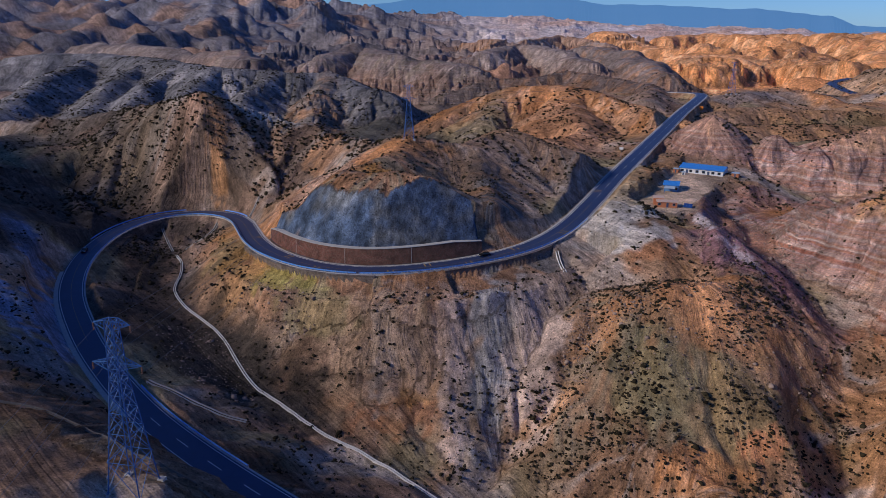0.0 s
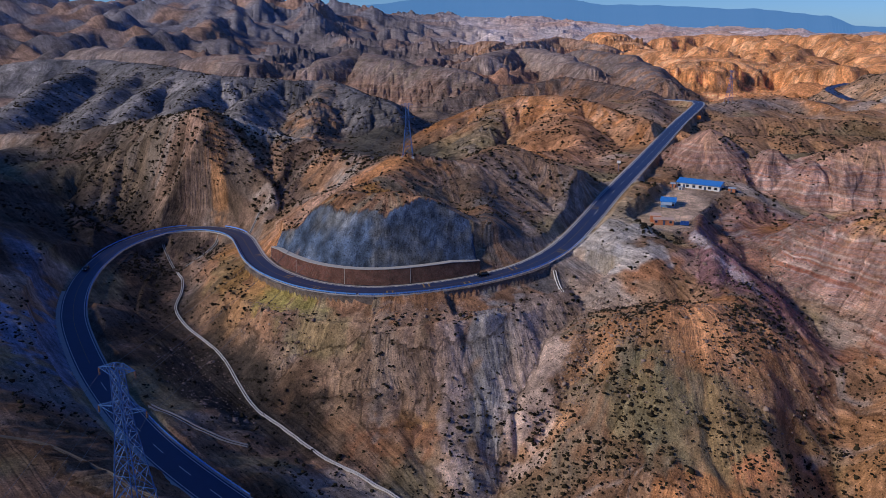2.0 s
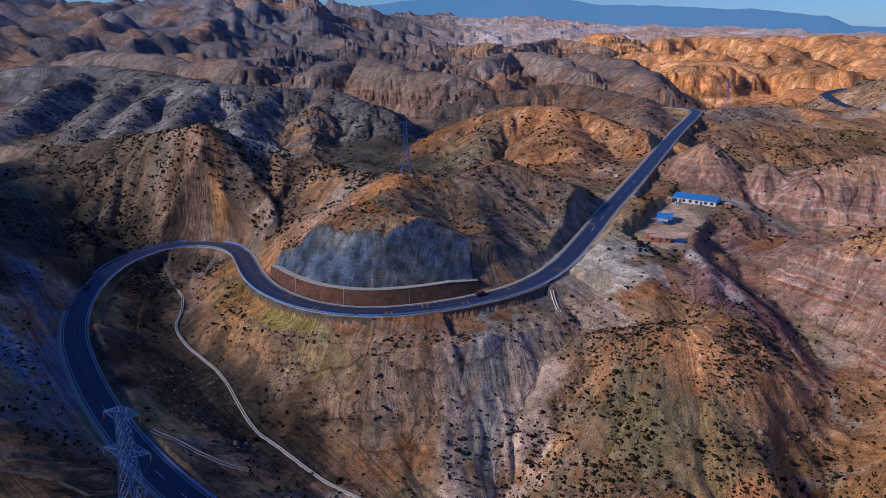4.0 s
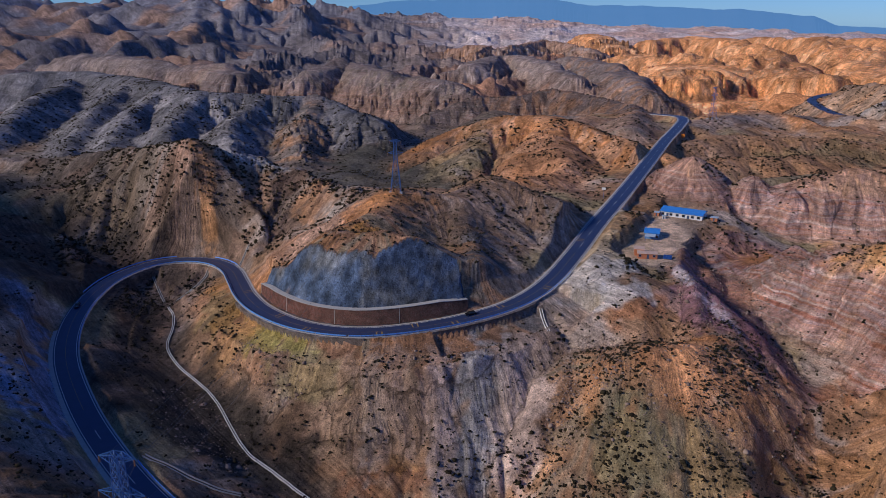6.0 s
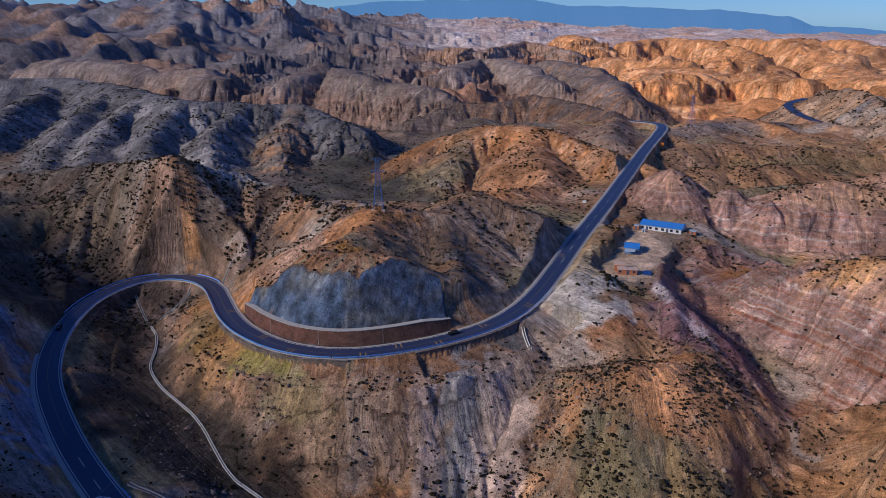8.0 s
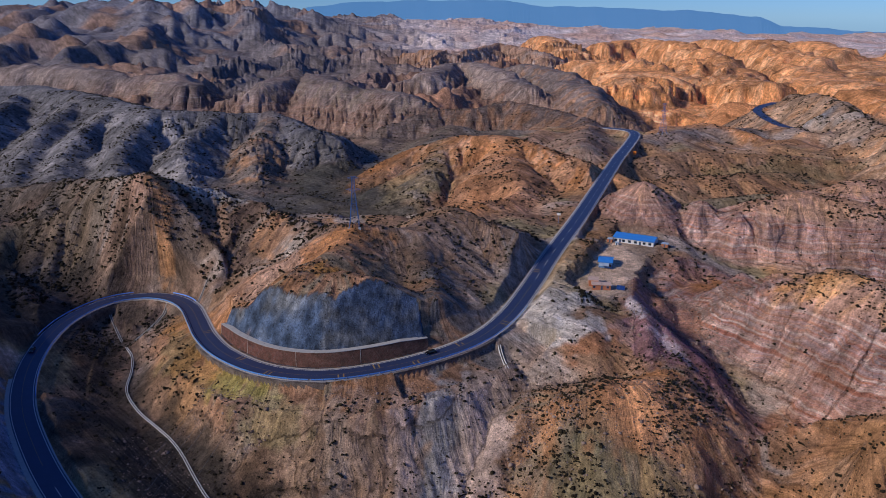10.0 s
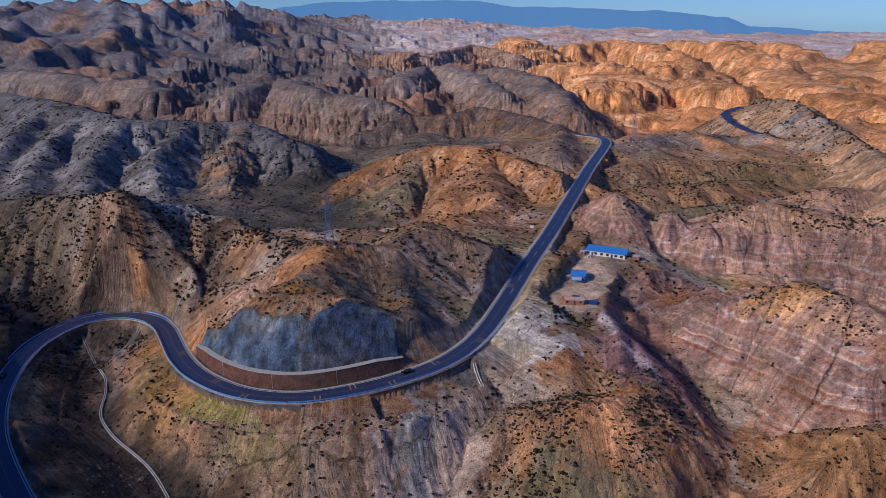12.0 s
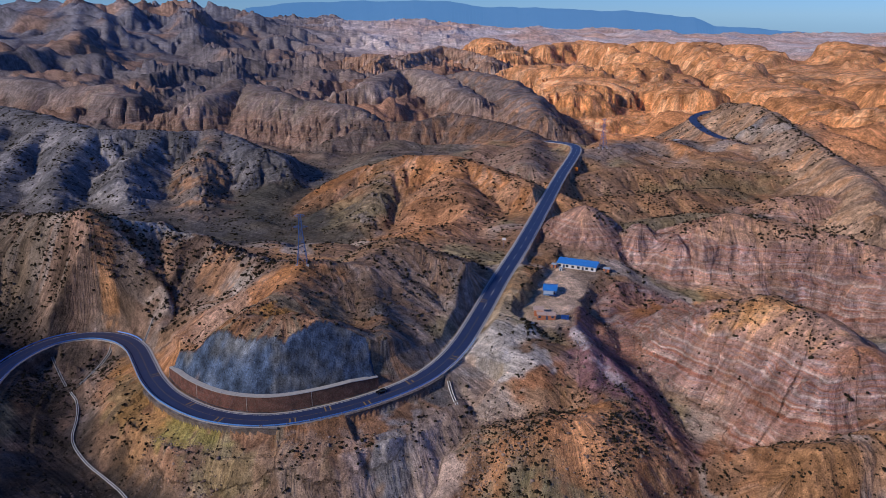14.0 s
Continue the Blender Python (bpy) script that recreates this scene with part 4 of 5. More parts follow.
def island_nodes(dark, light):
    def build(ns, ln, b):
        geo = ns.new("ShaderNodeNewGeometry")
        ramp = ns.new("ShaderNodeValToRGB")
        ramp.color_ramp.elements[0].color, ramp.color_ramp.elements[1].color = (*dark, 1), (*light, 1)
        ln.new(geo.outputs["Random Per Island"], ramp.inputs[0])
        ln.new(ramp.outputs[0], b.inputs["Base Color"])
        b.inputs["Roughness"].default_value = 0.95
        b.inputs["Specular IOR Level"].default_value = 0.1
    return build


SHRUB = material("shrub_leaves", island_nodes((0.013, 0.011, 0.008), (0.048, 0.040, 0.024)))
STONE = material("loose_stone", island_nodes((0.15, 0.105, 0.085), (0.34, 0.26, 0.22)))


# blue haze over the far range, put in as base colour and glow
def haze_nodes(ns, ln, b):
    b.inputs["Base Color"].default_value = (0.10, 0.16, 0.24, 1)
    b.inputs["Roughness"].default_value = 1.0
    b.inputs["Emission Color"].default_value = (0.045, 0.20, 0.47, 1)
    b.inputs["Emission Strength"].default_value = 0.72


HAZE_BLUE = material("far_range", haze_nodes)


# ---- building helpers ----
def mesh_of(name, verts, faces):
    me = bpy.data.meshes.new(name)
    me.from_pydata([tuple(v) for v in verts], [], [tuple(f) for f in faces])
    me.update()
    return me


def part(name, bm, mat, parent=None, label=""):
    me = bpy.data.meshes.new(name)
    bm.to_mesh(me)
    bm.free()
    me.materials.append(mat)
    ob = new(name, me)
    if parent:
        ob.parent = parent
    if label:
        ob["label"] = label
    return ob


def box(bm, x0, x1, y0, y1, z0, z1, m=None):
    r = bmesh.ops.create_cube(bm, size=1, matrix=Matrix.Translation(((x0 + x1) / 2, (y0 + y1) / 2, (z0 + z1) / 2)) @ Matrix.Diagonal((x1 - x0, y1 - y0, z1 - z0, 1)))
    if m:
        bmesh.ops.transform(bm, matrix=m, verts=r["verts"])
    return r["verts"]


def beam(bm, a, b, w):
    a, b = Vector(a), Vector(b)
    d = b - a
    m = Matrix.Translation((a + b) / 2) @ d.to_track_quat("Z", "Y").to_matrix().to_4x4() @ Matrix.Diagonal((w, w, d.length, 1))
    bmesh.ops.create_cube(bm, size=1, matrix=m)


def ground_z(px, py):
    return float(height(np.array([px]), np.array([py]))[0][0])


def strip(name, line, off0, off1, z0, z1, mat, parent=None, i0=0, i1=None, side=SIDE, closed_depth=0.0):
    """A band along the road's line from one offset to another; with depth it has sides."""
    i1 = len(line) if i1 is None else i1
    n = i1 - i0
    L, S = line[i0:i1], side[i0:i1]
    rows = [(off0, z0), (off1, z1)]
    if closed_depth:
        rows = [(off0, z0 - closed_depth), (off0, z0), (off1, z1), (off1, z1 - closed_depth)]
    v, f = [], []
    for o, z in rows:
        for p, s in zip(L, S):
            v.append((p[0] + s[0] * o, p[1] + s[1] * o, p[2] + z))
    for r in range(len(rows) - 1):
        for k in range(n - 1):
            a = r * n + k
            f.append((a, a + 1, a + n + 1, a + n))
    if closed_depth:
        f += [(0, n, 2 * n, 3 * n), (n - 1, 4 * n - 1, 3 * n - 1, 2 * n - 1)]
    me = mesh_of(name, v, f)
    me.materials.append(mat)
    ob = new(name, me)
    if parent:
        ob.parent = parent
    return ob


# ---- the ground: one sheet to the horizon ----
def axis(lo, hi, fine, grow, first, last):
    v = list(np.arange(lo, hi + fine, fine))
    s = fine
    while v[-1] < last:
        s = min(s * grow, 38)
        v.append(v[-1] + s)
    s, head = fine, []
    while (head[-1] if head else lo) > first:
        s = min(s * grow * 1.01, 38)
        head.append((head[-1] if head else lo) - s)
    return np.array(head[::-1] + v)


gx = axis(-165, 195, 0.72, 1.024, -2600, 2600)
gy = axis(150, 400, 0.7, 1.0100, -900, 4850)
GX, GY = np.meshgrid(gx, gy)
GX = GX * (1 + np.maximum(GY - 450, 0) / 900)
gz, gcol, gshr, gstr, grun = height(GX.ravel(), GY.ravel())
nx, ny = len(gx), len(gy)
me = bpy.data.meshes.new("ground")
idx = np.arange(nx * ny).reshape(ny, nx)
quads = np.stack([idx[:-1, :-1], idx[:-1, 1:], idx[1:, 1:], idx[1:, :-1]], -1).reshape(-1, 4)
me.vertices.add(nx * ny)
me.vertices.foreach_set("co", np.stack([GX.ravel(), GY.ravel(), gz], 1).astype(np.float32).ravel())
me.loops.add(quads.size)
me.loops.foreach_set("vertex_index", quads.astype(np.int32).ravel())
me.polygons.add(len(quads))
me.polygons.foreach_set("loop_start", (np.arange(len(quads)) * 4).astype(np.int32))
me.polygons.foreach_set("use_smooth", np.ones(len(quads), bool))
me.update()
at = me.attributes.new("rock", "FLOAT_COLOR", "POINT")
at.data.foreach_set("color", np.c_[gcol, np.ones(len(gcol))].astype(np.float32).ravel())
at = me.attributes.new("strata", "FLOAT", "POINT")
at.data.foreach_set("value", gstr.astype(np.float32))
at = me.attributes.new("along", "FLOAT", "POINT")
at.data.foreach_set("value", grun.astype(np.float32))
me.materials.append(GROUND)
tagged(new("ground", me), "eroded badland hills of banded red and grey clay", "ground", kind="structure")

# ---- the road ----
road = tagged(strip("road", ROAD, -4.4, 4.4, 0.02, 0.02, ASPHALT, closed_depth=0.5), "dark asphalt two-lane mountain road in a double bend", "road", kind="structure")
FSIDE = np.gradient(FAR_ROAD[:, :2], axis=0)
FSIDE = np.stack([FSIDE[:, 1], -FSIDE[:, 0]], 1) / np.linalg.norm(FSIDE, axis=1)[:, None]
tagged(strip("road", FAR_ROAD, -5, 5, 0.1, 0.1, ASPHALT, side=FSIDE, closed_depth=0.6), "distant stretch of asphalt road round a hill", "road", kind="structure")
strip("edge_line", ROAD, -3.95, -3.75, 0.026, 0.026, WHITE, road)
strip("edge_line", ROAD, 3.75, 3.95, 0.026, 0.026, WHITE, road)
I_SOLID, I_MID, I_END = road_index(-118, 223), road_index(66, 316), len(ROAD)
strip("centre_line", ROAD, -0.06, 0.06, 0.026, 0.026, YELLOW, road, I_SOLID, I_MID)
for i in list(range(4, I_SOLID - 6, 15)) + list(range(I_MID + 6, I_END - 8, 15)):
    strip("centre_dash", ROAD, -0.1, 0.1, 0.026, 0.026, WHITE, road, i, i + 7)


def cross_stripes(i, lane):
    for k in (0, 1):
        a, b = ROAD[i + 2 * k], ROAD[i + 2 * k + 1]
        sa = SIDE[i]
        o0, o1 = (0.4, 3.6) if lane > 0 else (-3.6, -0.4)
        v = []
        for p in (a, a + (b - a) * 0.55):
            v += [(p[0] + sa[0] * o0, p[1] + sa[1] * o0, p[2] + 0.028), (p[0] + sa[0] * o1, p[1] + sa[1] * o1, p[2] + 0.028)]
        me = mesh_of("rumble_stripe", v, [(0, 1, 3, 2)])
        me.materials.append(YELLOW)
        ob = new("rumble_stripe", me)
        ob.parent = road


for px, py, lane in ((-82, 303, -1), (-62, 272, -1), (-47, 260, 1), (-20, 253.5, 1), (-7, 255.6, -1), (8, 260, 1), (27, 268, -1), (46, 283, 1), (72, 328, -1)):
    cross_stripes(road_index(px, py), lane)

# concrete verge and ditch on the hill side, kerb on the valley side
I_DITCH = road_index(-148, 282)
verge = tagged(strip("verge", ROAD, -6.6, -4.4, 0.0, 0.03, CONCRETE, None, 0, I_DITCH, closed_depth=0.5), "pale concrete verge with a ditch beside the road", "verge", kind="structure")
strip("ditch_lip", ROAD, -7.1, -6.7, 0.25, 0.25, CONCRETE, verge, 0, I_DITCH, closed_depth=0.7)
verge = tagged(strip("verge", ROAD, -5.3, -4.4, 0.02, 0.03, CONCRETE, None, road_index(-100, 345), I_END, closed_depth=0.5), "pale concrete verge at the foot of a cutting", "verge", kind="structure")
verge = tagged(strip("verge", ROAD, 4.4, 4.95, 0.03, 0.0, CONCRETE, None, 0, I_END, closed_depth=0.5), "narrow concrete kerb on the road's outer edge", "verge", kind="structure")


# ---- retaining walls ----
def wall_run(name, i0, i1, off0, off1, zb, zt, mat, cap, label, sections=4, ends=1.0):
    wall = tagged(new(name), label, "wall", kind="structure")
    cuts = np.linspace(i0, i1, sections + 1).astype(int)
    n = i1 - i0
    lift = lambda i: zt * min(1.0, ends + (1 - ends) * min(i - i0, (i1 - i)) / 12.0)
    for a, b in zip(cuts[:-1], cuts[1:]):
        v, f, cv, cf = [], [], [], []
        idx = list(range(a, b + 1))
        for i in idx:
            p, sd, top = ROAD[i], SIDE[i], lift(i)
            lean = 0.12 * (1 if off1 > off0 else -1)
            for o, z in ((off0, zb), (off0 + lean * top * 0.5, top), (off1, top), (off1, zb)):
                v.append((p[0] + sd[0] * o, p[1] + sd[1] * o, p[2] + z))
            e = -0.12 if off1 > off0 else 0.12
            for o, z in ((off0 + lean * top * 0.5 + e, top + 0.004), (off0 + lean * top * 0.5 + e, top + 0.2), (off1 - e, top + 0.2), (off1 - e, top + 0.004)):
                cv.append((p[0] + sd[0] * o, p[1] + sd[1] * o, p[2] + z))
        for k in range(len(idx) - 1):
            for q in range(4):
                f.append((4 * k + q, 4 * k + (q + 1) % 4, 4 * k + 4 + (q + 1) % 4, 4 * k + 4 + q))
        last = 4 * (len(idx) - 1)
        f += [(0, 1, 2, 3), (last, last + 3, last + 2, last + 1)]
        me = mesh_of("panel", v, f)
        me.materials.append(mat)
        ob = new("panel", me)
        ob.parent = wall
        me = mesh_of("coping", cv, f)
        me.materials.append(cap)
        ob = new("coping", me)
        ob.parent = wall
        # joint rib between two panels
        bm = bmesh.new()
        p, sd = ROAD[a], SIDE[a]
        q = Vector((p[0] + sd[0] * off0, p[1] + sd[1] * off0, p[2]))
        beam(bm, q + Vector((0, 0, zb)), q + Vector((sd[0], sd[1], 0)) * (0.06 * lift(a) * (1 if off1 > off0 else -1)) + Vector((0, 0, lift(a))), 0.14)
        part("joint", bm, cap, wall)
    return wall


wall_run("retaining_wall", WALL_A, WALL_B, -6.5, -9.1, -0.4, 5.9, MASONRY, CONCRETE, "red-brown masonry retaining wall with a pale coping under the cut slope", 4, 0.75)
wall_run("bank_wall", BANK_A, BANK_B, 5.9, 5.0, -4.2, -0.35, BANK_WALL, BANK_WALL, "grey-brown retaining wall carrying the road's outer edge", 3, 1.0)
wall_run("bank_wall", BANK_C, BANK_D, 5.9, 5.0, -3.6, -0.35, BANK_WALL, BANK_WALL, "dark retaining wall under the road's outer edge", 2, 1.0)


# ---- guard rails ----
def guard_rail(i0, i1, off, label, mat=None):
    mat = mat or RAIL
    rail = tagged(new("guard_rail"), label, "guard rail", group="guard rails along the road")
    prof = [(0.0, 0.38), (0.08, 0.46), (0.0, 0.55), (0.08, 0.64), (0.0, 0.73), (0.08, 0.82), (0.0, 0.92), (-0.08, 0.92), (-0.08, 0.38)]
    v, f = [], []
    idx = list(range(i0, i1 + 1, 1))
    for i in idx:
        p, sd = ROAD[i], SIDE[i]
        for o, z in prof:
            oo = off - o if off > 0 else off + o
            v.append((p[0] + sd[0] * oo, p[1] + sd[1] * oo, p[2] + z))
    m = len(prof)
    for k in range(len(idx) - 1):
        for q in range(m):
            f.append((m * k + q, m * k + (q + 1) % m, m * k + m + (q + 1) % m, m * k + m + q))
    me = mesh_of("beam", v, f)
    me.materials.append(mat)
    ob = new("beam", me)
    ob.parent = rail
    for i in range(i0, i1 + 1, 4):
        p, sd = ROAD[i], SIDE[i]
        oo = off + (0.14 if off > 0 else -0.14)
        post = new("post", POST_MESH)
        post.parent = rail
        post.matrix_world = pose(p[0] + sd[0] * oo, p[1] + sd[1] * oo, p[2] + 0.35, 0, 0, math.degrees(math.atan2(sd[1], sd[0])))
    return rail


bm = bmesh.new()
box(bm, -0.07, 0.07, -0.07, 0.07, -0.75, 0.6)
POST_MESH = bpy.data.meshes.new("post")
bm.to_mesh(POST_MESH)
bm.free()
POST_MESH.materials.append(POST)
guard_rail(road_index(-92, 193), road_index(-50, 152), 4.75, "blue-painted steel guard rail on the road's outer edge") if road_index(-92, 193) < road_index(-50, 152) else guard_rail(road_index(-50, 152), road_index(-92, 193), 4.75, "blue-painted steel guard rail on the road's outer edge")
guard_rail(road_index(-141, 262), road_index(-100, 345), 4.75, "blue-painted steel guard rail round the inside of a bend")
guard_rail(road_index(-100, 345) + 1, road_index(-30, 253.6), 4.75, "blue-painted steel guard rail above a retaining wall")
guard_rail(road_index(-30, 253.6) + 1, road_index(56, 298), 4.75, "blue-painted steel guard rail above a steep slope")
guard_rail(road_index(-153, 318), road_index(-130, 359), -4.75, "blue-painted steel guard rail outside a bend")
guard_rail(road_index(-112, 355), road_index(-98, 342), -4.75, "blue-painted steel guard rail outside a bend")
guard_rail(road_index(107, 394), road_index(180, 556), 4.75, "pale steel guard rail along a straight road", STEEL)


# ---- drains ----
def channel(name, points, wide, high, mat, label, lay=True):
    """An open concrete channel: two side walls and a floor, laid on the ground."""
    line = spline(points, 1.0)
    for _ in range(3):
        line[1:-1] = (line[:-2] + 2 * line[1:-1] + line[2:]) / 4
    if lay:
        line[:, 2] = height(line[:, 0], line[:, 1])[0] + 0.12
        for _ in range(6):
            line[1:-1, 2] = (line[:-2, 2] + 2 * line[1:-1, 2] + line[2:, 2]) / 4
    t = np.gradient(line[:, :2], axis=0)
    sd = np.stack([t[:, 1], -t[:, 0]], 1) / np.linalg.norm(t, axis=1)[:, None]
    root = tagged(new(name), label, "drain", kind="structure")
    h = wide / 2
    strip("side_wall", line, -h - 0.24, -h, high, high, mat, root, side=sd, closed_depth=high + 0.8)
    strip("side_wall", line, h, h + 0.2, high, high, mat, root, side=sd, closed_depth=high + 0.8)
    strip("channel_floor", line, -h, h, 0.0, 0.0, DRAIN_FLOOR, root, side=sd, closed_depth=0.6)
    return root


channel("drain", [(-120.7, 317.9, 31), (-115.4, 308.9, 31), (-111.7, 295.7, 30), (-108.9, 280.5, 28), (-98.8, 264.8, 26), (-80, 243.9, 24), (-63.5, 218, 21), (-54.3, 209.3, 19), (-37.9, 195.5, 16), (-23.5, 186.9, 13), (-13.4, 180.3, 11), (1.7, 170.2, 8), (20, 160, 5)], 0.48, 0.4, PALE_CONCRETE, "narrow pale concrete drain winding along the valley floor")
channel("chute", [(-109, 347, 39.5), (-113, 334, 35), (-117.5, 320.5, 31.5)], 0.9, 0.3, CONCRETE, "sloping concrete chute down the road bank")
channel("chute", [(-112.2, 334, 35), (-114.6, 327, 33), (-117, 320, 31.5)], 0.3, 0.3, CONCRETE, "short side wall of a concrete chute")
channel("chute", [(-137.5, 348, 38), (-131, 336, 34), (-124, 323, 31.5)], 0.6, 0.2, CONCRETE, "narrow concrete chute down the shaded road bank")
channel("drain", [(-87.9, 197.9, 27.4), (-82.4, 195.3, 25.6), (-73.2, 191.9, 23.6), (-64.6, 190.2, 21.8), (-56.9, 190.4, 20.2)], 0.9, 0.4, CONCRETE, "concrete drain curving down from the road")
channel("drain", [(43.5, 268.5, 47), (44.2, 264, 45), (45, 256, 42)], 0.7, 0.3, PALE_CONCRETE, "pale concrete outfall at the top of a gully")
channel("drain", [(-118, 130, 62), (-100, 134, 58), (-86, 136, 55), (-72, 132, 52), (-60, 124, 51), (-48, 120, 48), (-36, 118, 42)], 0.3, 0.1, DRAIN_FLOOR, "dark narrow ditch across a bare slope")
channel("chute", [(-93.5, 344, 43), (-92, 349, 46), (-90, 354, 50)], 0.5, 0.3, CONCRETE, "short concrete chute above the bend")


# ---- pylons ----
ARMS = ((22.5, 4.3), (29.3, 3.2))


def pylon(x, y, z, tall, turn, label):
    root = tagged(new("pylon"), label, "pylon", group="power line pylons")
    root.matrix_world = pose(x, y, z, 0, 0, turn)
    k = tall / 30.0
    w = lambda h: (3.1 - 2.1 * min(h / 20.0, 1.0)) * k if h < 20 else (1.0 - 0.3 * (h - 20) / 10) * k
    for sx, sy in ((1, 1), (-1, 1), (-1, -1), (1, -1)):
        bm = bmesh.new()
        beam(bm, (sx * w(0), sy * w(0), -3.0), (sx * w(20), sy * w(20), 20 * k), 0.18 * k)
        beam(bm, (sx * w(20), sy * w(20), 20 * k), (sx * w(30), sy * w(30), 30 * k), 0.15 * k)
        leg = part("leg", bm, STEEL, root)
        bm = bmesh.new()
        box(bm, sx * w(0) - 0.6, sx * w(0) + 0.6, sy * w(0) - 0.6, sy * w(0) + 0.6, -2.5, 0.25)
        part("footing", bm, CONCRETE, leg, "pale concrete footing block")
    hs = [0, 6, 11, 14.5, 17.5, 20, 22, 24, 26, 28, 30]
    cs = ((1, 1), (-1, 1), (-1, -1), (1, -1))
    for a, b in zip(hs[:-1], hs[1:]):
        for (ax, ay), (bx, by) in zip(cs, cs[1:] + cs[:1]):
            bars = [((ax * w(a), ay * w(a), a * k), (bx * w(b), by * w(b), b * k), 0.085 * k),
                    ((bx * w(a), by * w(a), a * k), (ax * w(b), ay * w(b), b * k), 0.085 * k),
                    ((ax * w(b), ay * w(b), b * k), (bx * w(b), by * w(b), b * k), 0.08 * k)]
            if b < 16:
                mid = (a + b) / 2
                half = ((ax + bx) / 2 * w(b), (ay + by) / 2 * w(b), b * k)
                bars += [((ax * w(mid), ay * w(mid), mid * k), half, 0.06 * k), ((bx * w(mid), by * w(mid), mid * k), half, 0.06 * k)]
            for bar in bars:
                bm = bmesh.new()
                beam(bm, *bar)
                part("brace", bm, STEEL, root)
    for hgt, reach in ARMS:
        for sgn in (1, -1):
            bm = bmesh.new()
            tip = Vector((sgn * reach * k, 0, hgt * k))
            for sy in (1, -1):
                for dz in (0.75, -0.75):
                    beam(bm, (sgn * w(hgt), sy * w(hgt), (hgt + dz) * k), tip, 0.1 * k)
                for q in (0.2, 0.45, 0.7):
                    p = Vector((sgn * w(hgt), sy * w(hgt), (hgt + 0.75) * k)).lerp(tip, q)
                    p2 = Vector((sgn * w(hgt), sy * w(hgt), (hgt - 0.75) * k)).lerp(tip, q + 0.2)
                    p3 = Vector((sgn * w(hgt), -sy * w(hgt), (hgt + 0.75) * k)).lerp(tip, q + 0.2)
                    beam(bm, p, p2, 0.06 * k)
                    beam(bm, p, p3, 0.06 * k)
            arm = part("cross_arm", bm, STEEL, root)
            bm = bmesh.new()
            for d in (0, 0.45, 0.9):
                bmesh.ops.create_cone(bm, segments=8, radius1=0.16, radius2=0.1, depth=0.35, cap_ends=True, matrix=Matrix.Translation(tip - Vector((0, 0, 0.3 + d))))
            part("insulator", bm, CERAMIC, arm, "brown disc insulator string")
    return root


PYLONS = [(-55, 113, 51.0, 32.3, -12, "blue-grey lattice steel pylon on a bare slope above the road"),
          (-15.2, 330, 80.9, 23.6, -2, "blue-grey lattice steel pylon on an orange hilltop"),
          (254, 660, 71, 27.6, 20, "distant blue-grey lattice steel pylon on a ridge")]
for p in PYLONS:
    pylon(*p)


def wire(a, b, sag, radius):
    cu = bpy.data.curves.new("power_line", "CURVE")
    cu.dimensions, cu.bevel_depth, cu.bevel_resolution = "3D", radius, 1
    sp = cu.splines.new("POLY")
    sp.points.add(24)
    for i in range(25):
        t = i / 24
        q = a.lerp(b, t) - Vector((0, 0, 4 * sag * t * (1 - t)))
        sp.points[i].co = (*q, 1)
    cu.materials.append(WIRE)
    return tagged(new("power_line", cu), "thin grey power line hung between pylons", "power line", group="power lines")


def arm_tips(x, y, z, tall, turn, label=""):
    k = tall / 30
    return [pose(x, y, z, 0, 0, turn) @ Vector((sg * r * k, 0, (hh - 1.2 / k) * k)) for hh, r in ARMS for sg in (1, -1)]


BACK = (-22, -160, 78, 32, -8)
for a, b, sag in ((BACK, PYLONS[0], 5), (PYLONS[0], PYLONS[1], 7), (PYLONS[1], PYLONS[2], 9)):
    for ta, tb in zip(arm_tips(*a[:5]), arm_tips(*b[:5])):
        wire(ta, tb, sag, 0.028)


# ---- the farmstead ----
def panel_box(name, parent, x0, x1, y0, y1, z0, z1, mat, label=""):
    bm = bmesh.new()
    box(bm, x0, x1, y0, y1, z0, z1)
    return part(name, bm, mat, parent, label)


def sheet_roof(parent, x0, x1, y0, y1, z_front, z_back, mat, label, ridge_y=None, ridge_z=None, pitch=0.45):
    """A corrugated sheet roof, one slope or two, with ribs and thickness."""
    n = int((x1 - x0) / (pitch / 2))
    rows = [(y0, z_front)] + ([(ridge_y, ridge_z)] if ridge_y is not None else []) + [(y1, z_back)]
    v, f = [], []
    for lower in (0, 1):
        for yy, zz in rows:
            for i in range(n + 1):
                v.append((x0 + (x1 - x0) * i / n, yy, zz + (0.05 if i % 2 else 0.0) - 0.09 * lower))
    r, m = len(rows), n + 1
    for j in range(r - 1):
        for i in range(n):
            a = j * m + i
            f.append((a, a + 1, a + m + 1, a + m))
            a += r * m
            f.append((a, a + m, a + m + 1, a + 1))
    for i in range(n):
        f.append((i, i + r * m, i + 1 + r * m, i + 1))
        a = (r - 1) * m + i
        f.append((a, a + 1, a + 1 + r * m, a + r * m))
    for j in range(r - 1):
        for i in (0, n):
            a = j * m + i
            f.append((a, a + m, a + m + r * m, a + r * m))
    me = mesh_of("roof", v, f)
    me.materials.append(mat)
    ob = new("roof", me)
    ob.parent = parent
    ob["label"] = label
    return ob


